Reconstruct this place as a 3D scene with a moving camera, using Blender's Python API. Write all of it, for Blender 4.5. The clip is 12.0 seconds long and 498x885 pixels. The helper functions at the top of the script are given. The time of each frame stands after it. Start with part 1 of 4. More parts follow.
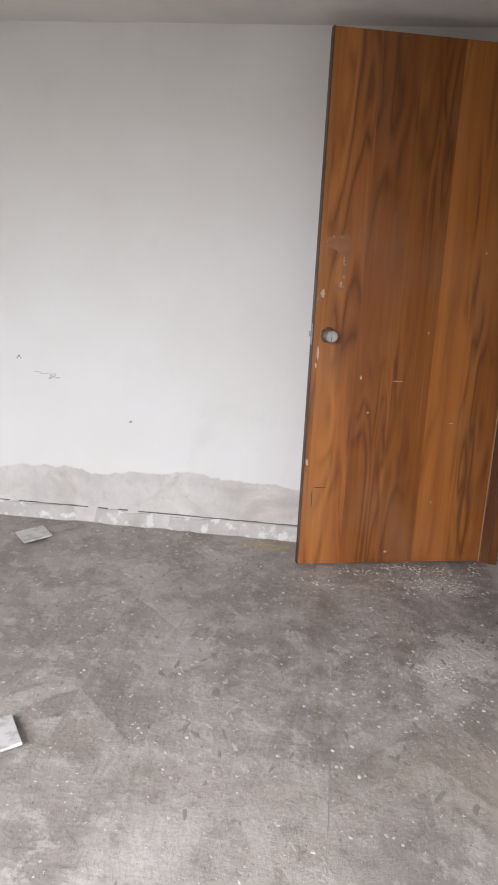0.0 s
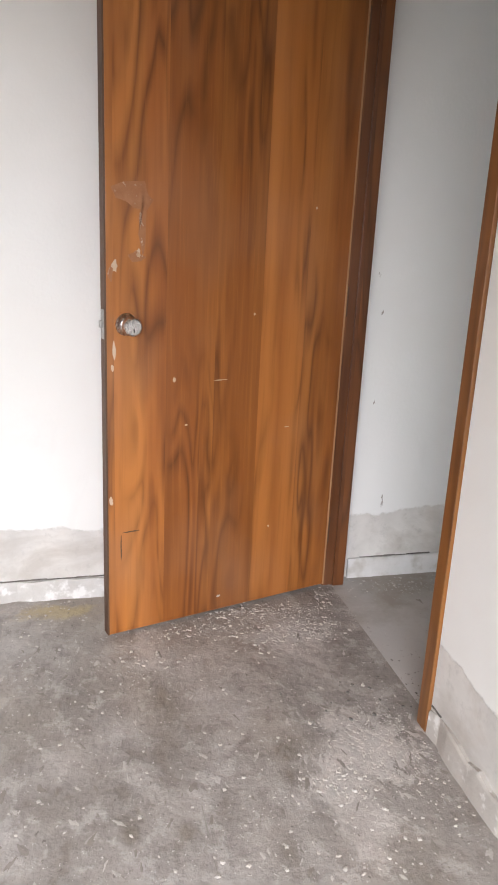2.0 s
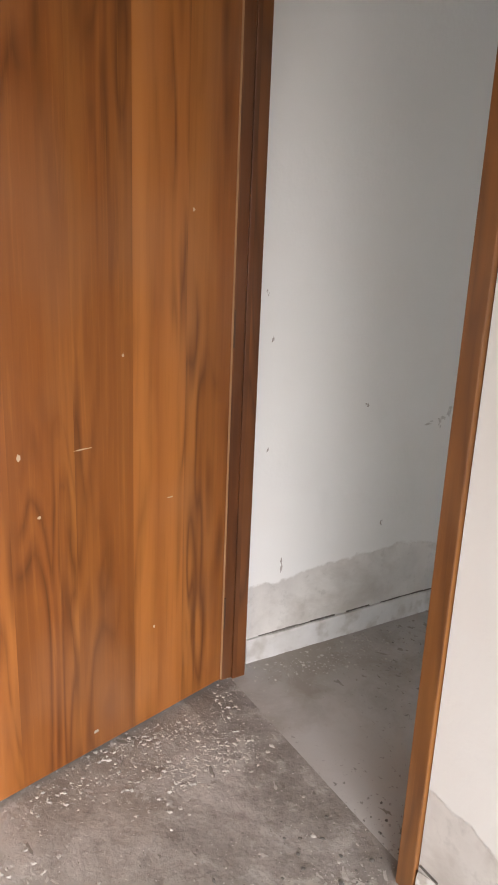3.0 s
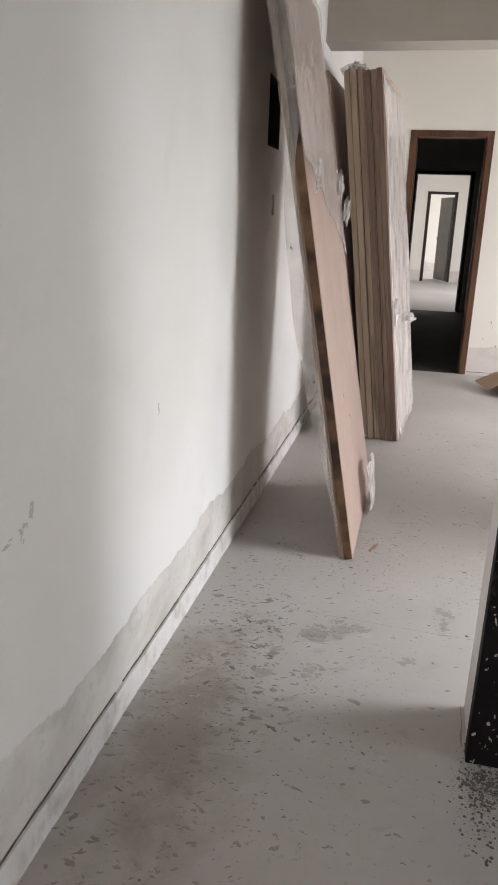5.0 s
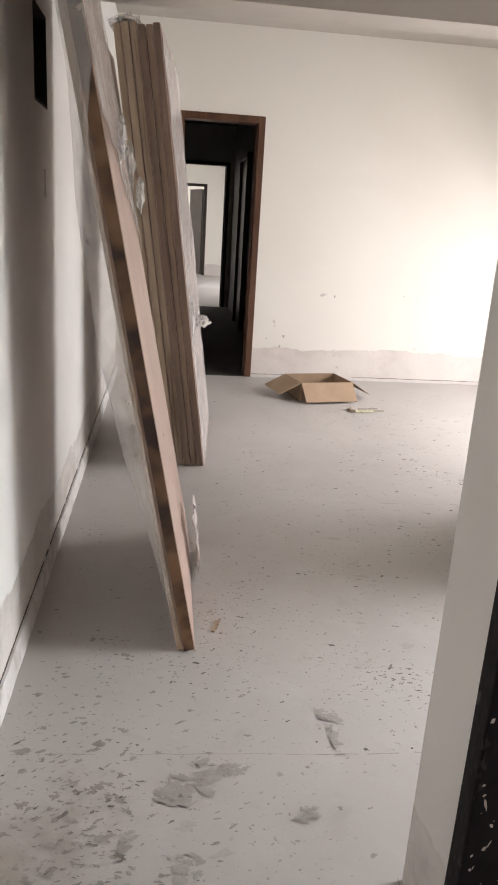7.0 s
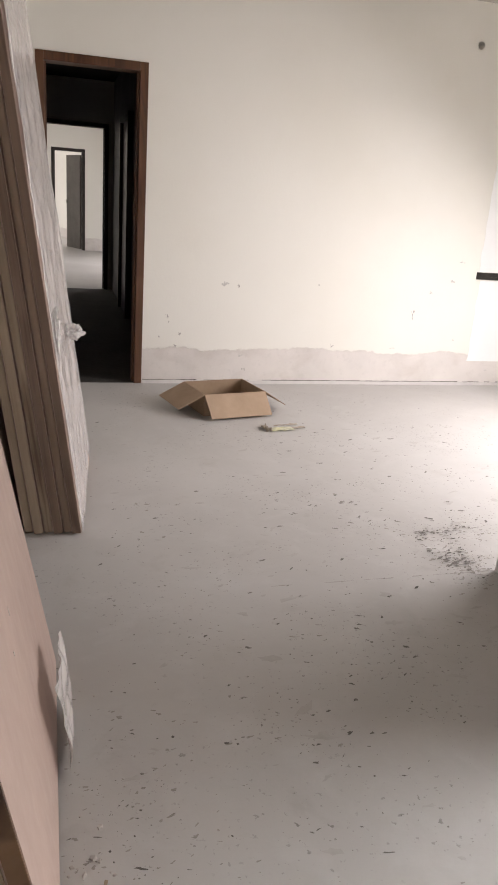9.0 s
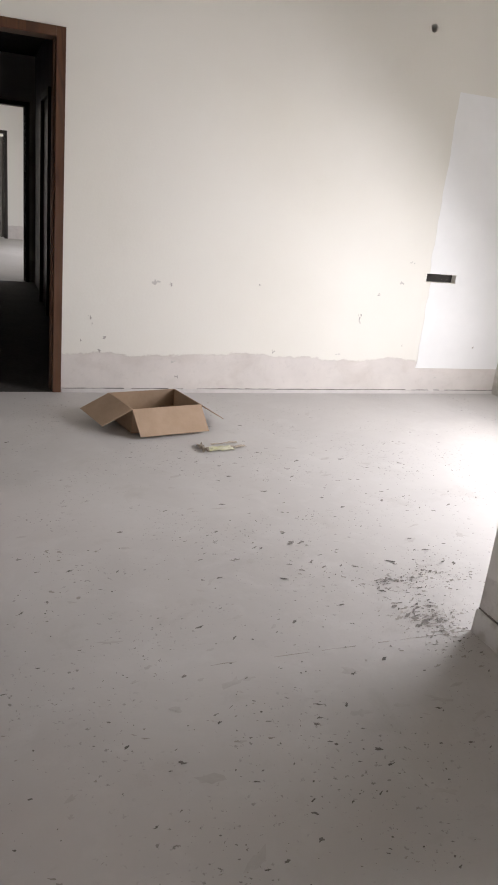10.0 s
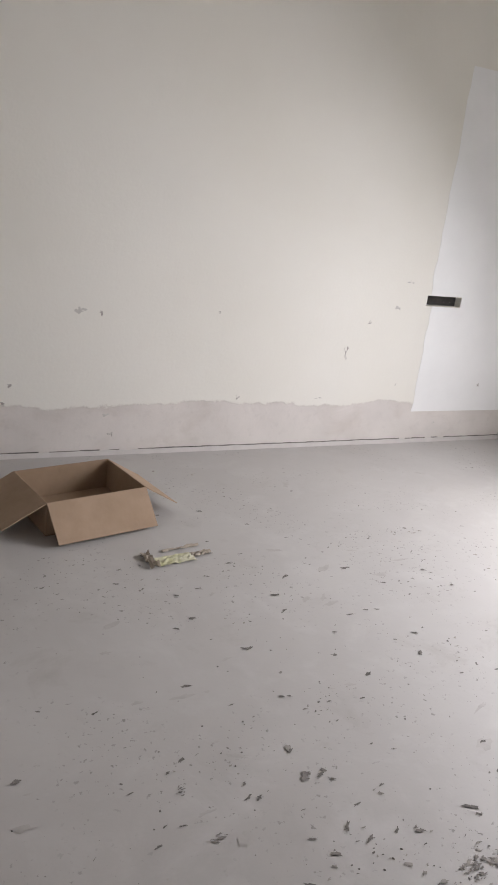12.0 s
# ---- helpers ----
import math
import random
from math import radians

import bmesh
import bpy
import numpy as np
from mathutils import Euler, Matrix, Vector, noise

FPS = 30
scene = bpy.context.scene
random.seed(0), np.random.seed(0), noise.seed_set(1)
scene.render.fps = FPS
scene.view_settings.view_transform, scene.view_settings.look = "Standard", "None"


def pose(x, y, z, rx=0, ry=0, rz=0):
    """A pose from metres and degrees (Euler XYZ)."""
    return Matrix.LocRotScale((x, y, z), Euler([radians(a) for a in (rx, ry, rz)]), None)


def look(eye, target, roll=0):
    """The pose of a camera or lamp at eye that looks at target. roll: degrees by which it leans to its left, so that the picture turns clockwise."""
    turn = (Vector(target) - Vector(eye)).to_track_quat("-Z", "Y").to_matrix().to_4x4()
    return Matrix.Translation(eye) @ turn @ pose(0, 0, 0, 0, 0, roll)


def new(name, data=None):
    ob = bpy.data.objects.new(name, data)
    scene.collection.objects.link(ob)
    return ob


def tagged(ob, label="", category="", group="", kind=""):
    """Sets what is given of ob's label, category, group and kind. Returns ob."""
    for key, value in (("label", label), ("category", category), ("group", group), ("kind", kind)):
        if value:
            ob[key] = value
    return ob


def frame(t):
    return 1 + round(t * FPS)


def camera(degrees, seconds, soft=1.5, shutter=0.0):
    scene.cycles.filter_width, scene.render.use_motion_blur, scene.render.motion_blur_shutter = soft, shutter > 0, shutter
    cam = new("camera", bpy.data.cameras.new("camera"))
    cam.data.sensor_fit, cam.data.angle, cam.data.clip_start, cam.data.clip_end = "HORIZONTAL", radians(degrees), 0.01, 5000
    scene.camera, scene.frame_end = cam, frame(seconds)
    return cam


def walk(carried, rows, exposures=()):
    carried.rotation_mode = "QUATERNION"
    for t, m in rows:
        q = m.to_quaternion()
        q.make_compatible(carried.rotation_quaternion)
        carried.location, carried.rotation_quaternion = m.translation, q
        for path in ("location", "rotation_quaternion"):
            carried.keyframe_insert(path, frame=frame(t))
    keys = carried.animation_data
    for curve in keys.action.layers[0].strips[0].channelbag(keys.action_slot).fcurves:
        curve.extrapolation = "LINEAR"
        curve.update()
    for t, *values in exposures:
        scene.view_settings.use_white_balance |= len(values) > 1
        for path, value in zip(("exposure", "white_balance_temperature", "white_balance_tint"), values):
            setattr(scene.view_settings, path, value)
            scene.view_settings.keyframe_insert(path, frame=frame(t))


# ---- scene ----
cam = camera(37.8, 12.0, soft=1.8)
PATH = [
    (0, (3.269, -0.772, 1.296), (1.343, -0.997, 0.807), 2.9),
    (0.5, (3.206, -0.78, 1.28), (1.277, -0.853, 0.758), 2.9),
    (1, (2.973, -0.822, 1.291), (1.05, -0.764, 0.746), 2.7),
    (1.5, (2.716, -0.891, 1.271), (0.811, -0.642, 0.713), 2.8),
    (2, (2.409, -0.99, 1.299), (0.552, -0.509, 0.73), 2.7),
    (2.5, (2.059, -0.999, 1.323), (0.285, -0.276, 0.75), 2.7),
    (2.7, (1.932, -1.018, 1.324), (0.198, -0.197, 0.757), 2.6),
    (4.3, (0.971, -0.646, 1.298), (0.048, 1.035, 0.73), 1.5),
    (4.5, (0.88, -0.556, 1.308), (0.103, 1.195, 0.733), 1.4),
    (5, (0.692, -0.348, 1.311), (0.272, 1.516, 0.721), 2.2),
    (5.5, (0.595, -0.115, 1.312), (0.446, 1.793, 0.732), 3.0),
    (6, (0.506, 0.069, 1.31), (0.565, 1.985, 0.741), 3.4),
    (6.5, (0.429, 0.208, 1.3), (0.591, 2.118, 0.731), 3.1),
    (6.7, (0.413, 0.271, 1.287), (0.607, 2.177, 0.715), 3.3),
    (8.5, (0.445, 1.156, 1.288), (0.866, 3.007, 0.66), 3.7),
    (9, (0.527, 1.431, 1.31), (1.05, 3.255, 0.678), 4.3),
    (9.5, (0.595, 1.691, 1.31), (1.229, 3.478, 0.676), 5.2),
    (10, (0.661, 1.931, 1.304), (1.355, 3.695, 0.666), 5.9),
    (10.5, (0.8, 2.183, 1.315), (1.492, 3.943, 0.664), 6.4),
    (11, (0.879, 2.474, 1.296), (1.558, 4.237, 0.639), 6.8),
    (11.5, (0.925, 2.798, 1.312), (1.65, 4.545, 0.661), 6.9),
    (12, (0.968, 3.157, 1.32), (1.826, 4.848, 0.684), 7.0),
]
EXPOSURE = [(0, -0.57, 6280, 10), (1.0, -0.37, 6280, 10), (2.0, -0.01, 6400, 10), (2.7, 0.12, 6750, 11), (4.3, 0.38, 6650, 12), (5.0, 0.74, 6600, 12), (6.5, 0.72, 6850, 13),
            (8.5, 0.40, 6850, 14), (9.0, 0.38, 6850, 14), (10.0, 0.24, 6500, 12), (11.0, 0.0, 6450, 12), (12.0, -0.22, 6450, 12)]
walk(cam, [(t, look(eye, target, roll)) for t, eye, target, roll in PATH], EXPOSURE)

# ---- world, sun, daylight through the openings ----
world = bpy.data.worlds.new("daylight")
scene.world = world
world.use_nodes = True
wn = world.node_tree.nodes
sky = wn.new("ShaderNodeTexSky")
sky.sky_type = "NISHITA"
sky.sun_disc = False
sky.sun_elevation = radians(52)
sky.sun_rotation = radians(60)
wn["Background"].inputs["Strength"].default_value = 0.12
world.node_tree.links.new(sky.outputs["Color"], wn["Background"].inputs["Color"])

sun = new("sun", bpy.data.lights.new("sun", "SUN"))
sun.data.energy, sun.data.angle, sun.data.color = 0.8, radians(20), (1.0, 0.96, 0.9)
sun.matrix_world = look((20, -12, 30), (0, 0, 0))


def daylight(name, x, y, z, w, h, power, tilt, spread=150, color=(0.985, 0.974, 1.01), face=-1):
    """Sky light in an opening of a wall that faces along x."""
    lamp = new(name, bpy.data.lights.new(name, "AREA"))
    d = lamp.data
    d.shape, d.size, d.size_y, d.energy, d.color = "RECTANGLE", w, h, power, color
    d.spread = radians(spread)
    lamp.matrix_world = look((x, y, z), (x + face, y, z - math.tan(radians(tilt))))
    return lamp


daylight("sky_light_room", 4.44, -1.9, 1.45, 2.2, 1.3, 190, 49, 118)
# side-room window is unseen; this lamp is added to fill the passage's left wall
daylight("fill_light_side_room", 4.44, 0.98, 1.25, 0.72, 0.9, 14, 32, 130, (0.93, 0.975, 1.03))
daylight("sky_light_passage", 4.44, 2.5, 1.6, 1.5, 0.85, 55, 41, 105, (0.95, 0.975, 1.02))
daylight("sky_light_hall", 4.5, 4.55, 1.38, 1.75, 1.35, 78, 42, 158)
daylight("sky_light_next_flat", 3.4, 15.0, 1.3, 2.4, 1.6, 62, 16)
daylight("sky_light_last_room", 3.4, 20.4, 1.3, 1.6, 1.6, 60, 12)



# ---- materials ----
def material(name):
    m = bpy.data.materials.new(name)
    m.use_nodes = True
    return m, m.node_tree, m.node_tree.nodes["Principled BSDF"]


def node(nt, kind, **values):
    n = nt.nodes.new("ShaderNode" + kind)
    for key, value in values.items():
        n.inputs[key.replace("_", " ")].default_value = value
    return n


def coords(nt, scale=(1, 1, 1), turn=(0, 0, 0)):
    tc = nt.nodes.new("ShaderNodeTexCoord")
    mp = nt.nodes.new("ShaderNodeMapping")
    mp.inputs["Scale"].default_value = scale
    mp.inputs["Rotation"].default_value = turn
    nt.links.new(tc.outputs["Object"], mp.inputs["Vector"])
    return mp.outputs["Vector"]


def noise_tex(nt, vec, scale, detail=5.0, rough=0.55, distortion=0.0):
    n = node(nt, "TexNoise", Scale=scale, Detail=detail, Roughness=rough, Distortion=distortion)
    nt.links.new(vec, n.inputs["Vector"])
    return n.outputs["Fac"]


def ramp(nt, fac, *stops):
    r = nt.nodes.new("ShaderNodeValToRGB")
    e = r.color_ramp.elements
    while len(e) < len(stops):
        e.new(0.5)
    for i, (p, c) in enumerate(stops):
        e[i].position = p
        e[i].color = (*c, 1) if isinstance(c, tuple) else (c, c, c, 1)
    nt.links.new(fac, r.inputs["Fac"])
    return r.outputs["Color"]


def mix(nt, fac, a, b, mode="MIX"):
    m = nt.nodes.new("ShaderNodeMix")
    m.data_type, m.blend_type = "RGBA", mode
    for sock, v in ((m.inputs["Factor"], fac), (m.inputs[6], a), (m.inputs[7], b)):
        if isinstance(v, (tuple, float, int)):
            sock.default_value = (*v, 1) if isinstance(v, tuple) else v
        else:
            nt.links.new(v, sock)
    return m.outputs[2]


def maths(nt, op, a, b=0.0, c=0.0):
    m = nt.nodes.new("ShaderNodeMath")
    m.operation = op
    for sock, v in zip(m.inputs, (a, b, c)):
        if isinstance(v, (float, int)):
            sock.default_value = v
        else:
            nt.links.new(v, sock)
    return m.outputs[0]


def bump(nt, height, strength, distance, bsdf):
    b = node(nt, "Bump", Strength=strength, Distance=distance)
    nt.links.new(height, b.inputs["Height"])
    nt.links.new(b.outputs["Normal"], bsdf.inputs["Normal"])


def split(nt, vec):
    s = nt.nodes.new("ShaderNodeSeparateXYZ")
    nt.links.new(vec, s.inputs[0])
    return s.outputs


def wall_paint(name, paint, stain, cement, band, grime=0.5):
    """White-washed plaster; the lowest strip was left as bare cement with a ragged edge."""
    m, nt, bsdf = material(name)
    v = coords(nt)
    z = split(nt, v)[2]
    big = noise_tex(nt, v, 0.9, 4)
    mid = noise_tex(nt, v, 4.5, 6, 0.6)
    fine = noise_tex(nt, v, 70, 4, 0.6)
    col = mix(nt, ramp(nt, big, (0.40, 0.0), (0.70, 1.0)), paint, stain)
    smear = ramp(nt, noise_tex(nt, coords(nt, (1, 1, 0.6)), 2.6, 7, 0.65, 0.6), (0.60, 0.0), (0.78, grime * 0.5))
    col = mix(nt, smear, col, tuple(c * 0.80 for c in stain))
    edge = maths(nt, "ADD", maths(nt, "MULTIPLY", noise_tex(nt, v, 2.3, 3, 0.5), 0.16),
                 maths(nt, "MULTIPLY", noise_tex(nt, v, 16, 5, 0.7), 0.05))
    edge = maths(nt, "ADD", edge, band - 0.105)
    low = maths(nt, "SUBTRACT", edge, z)
    inband = ramp(nt, maths(nt, "MULTIPLY", low, 60.0), (0.0, 0.0), (0.5, 1.0))
    cem = mix(nt, ramp(nt, mid, (0.35, 0.0), (0.68, 1.0)), cement, tuple(min(1, c * (1.30 if grime > 0.3 else 1.10)) for c in cement))
    cem = mix(nt, ramp(nt, noise_tex(nt, v, 24, 5, 0.7), (0.55, 0.0), (0.72, 0.5)), cem, tuple(c * (0.75 if grime > 0.3 else 0.9) for c in cement))
    brown = ramp(nt, noise_tex(nt, coords(nt, (1, 1, 1.6)), 3.2, 6, 0.65, 0.5), (0.50, 0.0), (0.68, grime))
    cem = mix(nt, brown, cem, tuple(c * k for c, k in zip(cement, (0.70, 0.64, 0.58))))
    col = mix(nt, inband, col, cem)
    nt.links.new(col, bsdf.inputs["Base Color"])
    nt.links.new(ramp(nt, mid, (0.3, 0.55), (0.7, 0.8)), bsdf.inputs["Roughness"])
    h = maths(nt, "ADD", maths(nt, "MULTIPLY", fine, 0.35), maths(nt, "ADD", mid, maths(nt, "MULTIPLY", inband, -1.1)))
    bump(nt, h, 0.35, 0.006, bsdf)
    return m


WHITE = wall_paint("white_washed_plaster", (0.80, 0.80, 0.78), (0.74, 0.725, 0.69), (0.55, 0.53, 0.50), 0.265)
CREAM = wall_paint("cream_washed_plaster", (0.80, 0.78, 0.72), (0.77, 0.745, 0.675), (0.64, 0.60, 0.565), 0.262, 0.25)
PLAIN = wall_paint("pale_washed_plaster", (0.76, 0.745, 0.71), (0.71, 0.69, 0.65), (0.58, 0.56, 0.53), 0.2)


def plain(name, a, b, scale=6.0, rough=0.7, metal=0.0, bumpiness=0.2, spots=None, stretch=(1, 1, 1), sheen=0.5):
    m, nt, bsdf = material(name)
    bsdf.inputs["Specular IOR Level"].default_value = sheen
    v = coords(nt, stretch)
    n = noise_tex(nt, v, scale, 6, 0.62)
    f = noise_tex(nt, v, scale * 9, 4, 0.6)
    col = mix(nt, ramp(nt, n, (0.34, 0.0), (0.68, 1.0)), a, b)
    if spots:
        colour, size, lo, hi = spots
        col = mix(nt, ramp(nt, noise_tex(nt, v, size, 3, 0.55), (lo, 0.0), (hi, 1.0)), col, colour)
    nt.links.new(col, bsdf.inputs["Base Color"])
    nt.links.new(ramp(nt, f, (0.3, max(0.02, rough - 0.1)), (0.7, min(1.0, rough + 0.1))), bsdf.inputs["Roughness"])
    bsdf.inputs["Metallic"].default_value = metal
    if bumpiness:
        bump(nt, maths(nt, "ADD", n, maths(nt, "MULTIPLY", f, 0.4)), bumpiness, 0.004, bsdf)
    return m


CEILING = plain("ceiling_wash", (0.72, 0.70, 0.66), (0.64, 0.62, 0.58), 2.0, 0.8)
# dark tan picked to swallow bounced light, so the upper walls turn darker
DIMCEILING = plain("bounce_dimming_ceiling", (0.36, 0.31, 0.25), (0.28, 0.24, 0.19), 1.4, 0.85, bumpiness=0.4)
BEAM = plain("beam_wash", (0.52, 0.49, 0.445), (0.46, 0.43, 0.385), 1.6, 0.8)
SKIRT = plain("skirting_plaster", (0.70, 0.69, 0.68), (0.58, 0.565, 0.54), 7.0, 0.75, bumpiness=0.6, spots=((0.49, 0.465, 0.43), 14, 0.52, 0.68))
SKIRTWORN = plain("worn_skirting_plaster", (0.60, 0.585, 0.56), (0.46, 0.435, 0.405), 8.0, 0.8, bumpiness=0.9, spots=((0.74, 0.73, 0.71), 20, 0.54, 0.64))
SKIRTDIRTY = plain("dirty_skirting_plaster", (0.52, 0.49, 0.45), (0.40, 0.365, 0.325), 6.0, 0.85, bumpiness=0.9, spots=((0.68, 0.66, 0.63), 26, 0.58, 0.68))
SKIRTFAR = plain("skirting_cement", (0.64, 0.61, 0.585), (0.56, 0.53, 0.505), 7.0, 0.75, bumpiness=0.6)
GROOVE = plain("dirt_line", (0.09, 0.08, 0.07), (0.22, 0.2, 0.18), 18, 0.9)
BRIGHTWHITE = plain("bright_white", (0.86, 0.86, 0.85), (0.82, 0.82, 0.81), 3.0, 0.7, bumpiness=0.1)
# near black; on recess backs it supplies the shade of the hollow
DARK = plain("dark_and_recess_shade", (0.025, 0.022, 0.02), (0.05, 0.045, 0.04), 20, 0.9, bumpiness=0.5, spots=((0.25, 0.23, 0.2), 45, 0.66, 0.70))
# near black stands in for missing light on the passage surfaces
UNLITBLACK = plain("unlit_near_black", (0.012, 0.010, 0.010), (0.022, 0.019, 0.018), 3.0, 0.85, sheen=0.2)
BLACKFRAME = plain("black_paint", (0.006, 0.005, 0.006), (0.014, 0.011, 0.013), 9.0, 0.75, bumpiness=0.35, spots=((0.08, 0.07, 0.07), 22, 0.64, 0.72), stretch=(1, 1, 0.5), sheen=0.2)
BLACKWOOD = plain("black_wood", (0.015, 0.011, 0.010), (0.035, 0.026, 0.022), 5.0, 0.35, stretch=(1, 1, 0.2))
CHROME = plain("worn_chrome", (0.62, 0.61, 0.60), (0.48, 0.46, 0.45), 30, 0.26, metal=1.0, bumpiness=0.0)
STEEL = plain("dull_steel", (0.45, 0.44, 0.42), (0.30, 0.28, 0.26), 40, 0.4, metal=0.9, bumpiness=0.1)
CARD = plain("cardboard", (0.40, 0.285, 0.195), (0.335, 0.235, 0.155), 9, 0.85, bumpiness=0.12, stretch=(1, 1, 0.4))
# darker copy of the cardboard: the open box's inner shade as colour
CARDSHADE = plain("shaded_cardboard_inside", (0.34, 0.24, 0.16), (0.28, 0.195, 0.125), 7, 0.9, bumpiness=0.1)
PLY = plain("raw_plywood", (0.50, 0.375, 0.315), (0.42, 0.31, 0.26), 3.0, 0.62, bumpiness=0.1, stretch=(1, 6, 0.5))
EDGE = plain("sawn_edge", (0.22, 0.125, 0.065), (0.14, 0.075, 0.04), 6.0, 0.75, bumpiness=0.3, spots=((0.030, 0.014, 0.010), 7.0, 0.44, 0.57), stretch=(0.5, 0.5, 0.7))
EDGE2 = plain("pale_lipping", (0.34, 0.245, 0.18), (0.22, 0.15, 0.11), 8.0, 0.8, bumpiness=0.3, stretch=(2, 2, 0.25))
EDGE4 = plain("tan_lipping", (0.42, 0.335, 0.245), (0.29, 0.215, 0.15), 6.0, 0.8, bumpiness=0.4, spots=((0.16, 0.10, 0.07), 9, 0.58, 0.70), stretch=(3, 3, 0.15))
EDGE3 = plain("grey_lipping", (0.25, 0.17, 0.125), (0.14, 0.09, 0.065), 6.0, 0.8, bumpiness=0.3, spots=((0.08, 0.05, 0.038), 9, 0.57, 0.70), stretch=(3, 3, 0.15))
CHIP = plain("plaster_chip", (0.57, 0.535, 0.495), (0.40, 0.37, 0.335), 40, 0.9)
GRIT = plain("dark_grit", (0.105, 0.096, 0.086), (0.20, 0.185, 0.168), 40, 0.9)
SCRAP = plain("dull_flake", (0.16, 0.145, 0.13), (0.26, 0.24, 0.22), 60, 0.9)
TILEGLAZE = plain("white_glaze", (0.60, 0.59, 0.58), (0.50, 0.485, 0.47), 9, 0.4, bumpiness=0.1, spots=((0.36, 0.34, 0.31), 22, 0.52, 0.68))
PAPER = plain("wrapper_paper", (0.42, 0.36, 0.29), (0.31, 0.265, 0.21), 20, 0.6)
FOIL = plain("wrapper_yellow", (0.46, 0.45, 0.24), (0.60, 0.58, 0.46), 16, 0.4)
GREYDOOR = plain("grey_door", (0.16, 0.145, 0.135), (0.12, 0.11, 0.10), 4, 0.5)
DAMP = plain("damp_screed", (0.40, 0.38, 0.352), (0.325, 0.305, 0.28), 18, 0.5, bumpiness=0.1)
SCUFF = plain("scuff_screed", (0.36, 0.335, 0.305), (0.25, 0.23, 0.205), 25, 0.8, bumpiness=0.1)
SMUDGE = plain("wall_smudge", (0.45, 0.42, 0.385), (0.32, 0.295, 0.27), 30, 0.8, bumpiness=0.1)
SMEAR = plain("faint_smear", (0.60, 0.58, 0.545), (0.50, 0.475, 0.44), 25, 0.8, bumpiness=0.1)
FAINT = plain("faint_smudge", (0.455, 0.432, 0.41), (0.405, 0.383, 0.36), 30, 0.6, bumpiness=0.1)
OLIVE = plain("trowel_smear", (0.245, 0.218, 0.188), (0.305, 0.275, 0.245), 22, 0.8, bumpiness=0.5)
DUST = plain("plaster_dust", (0.57, 0.535, 0.50), (0.44, 0.41, 0.38), 16, 0.95, bumpiness=0.8)


def near(nt, v, x, y, rx, ry, wobble):
    """1 at the place (x, y) falling to 0 at a wobbly outline rx by ry."""
    px, py, _ = split(nt, v)
    dx = maths(nt, "DIVIDE", maths(nt, "SUBTRACT", px, x), rx)
    dy = maths(nt, "DIVIDE", maths(nt, "SUBTRACT", py, y), ry)
    d = maths(nt, "SQRT", maths(nt, "ADD", maths(nt, "MULTIPLY", dx, dx), maths(nt, "MULTIPLY", dy, dy)))
    return maths(nt, "SUBTRACT", maths(nt, "ADD", 1.0, maths(nt, "MULTIPLY", maths(nt, "SUBTRACT", wobble, 0.5), 2.6)), d)


def floor_screed():
    m, nt, bsdf = material("smooth_screed")
    v = coords(nt)
    big = noise_tex(nt, v, 0.8, 5, 0.6, 0.4)
    mid = noise_tex(nt, v, 5, 7, 0.65, 0.3)
    fine = noise_tex(nt, v, 90, 3, 0.6)
    col = mix(nt, ramp(nt, big, (0.35, 0.0), (0.68, 1.0)), (0.50, 0.482, 0.462), (0.43, 0.41, 0.39))
    col = mix(nt, ramp(nt, mid, (0.52, 0.0), (0.74, 0.55)), col, (0.56, 0.545, 0.525))
    col = mix(nt, ramp(nt, mid, (0.28, 0.45), (0.42, 0.0)), col, (0.36, 0.335, 0.31))
    cluster = ramp(nt, noise_tex(nt, v, 2.4, 4, 0.6), (0.46, 0.0), (0.64, 1.0))
    for x, y, rx, ry in ((0.10, 0.25, 0.34, 0.42), (0.20, 1.2, 0.22, 0.7)):
        col = mix(nt, ramp(nt, near(nt, v, x, y, rx, ry, mid), (0.0, 0.0), (0.8, 0.75)), col, (0.26, 0.22, 0.175))
    speck = ramp(nt, noise_tex(nt, v, 55, 3, 0.6), (0.625, 0.0), (0.67, 1.0))
    col = mix(nt, maths(nt, "MULTIPLY", speck, cluster), col, (0.19, 0.175, 0.16))
    nt.links.new(col, bsdf.inputs["Base Color"])
    nt.links.new(ramp(nt, mid, (0.3, 0.42), (0.7, 0.62)), bsdf.inputs["Roughness"])
    bump(nt, maths(nt, "ADD", mid, maths(nt, "MULTIPLY", fine, 0.2)), 0.16, 0.006, bsdf)
    return m


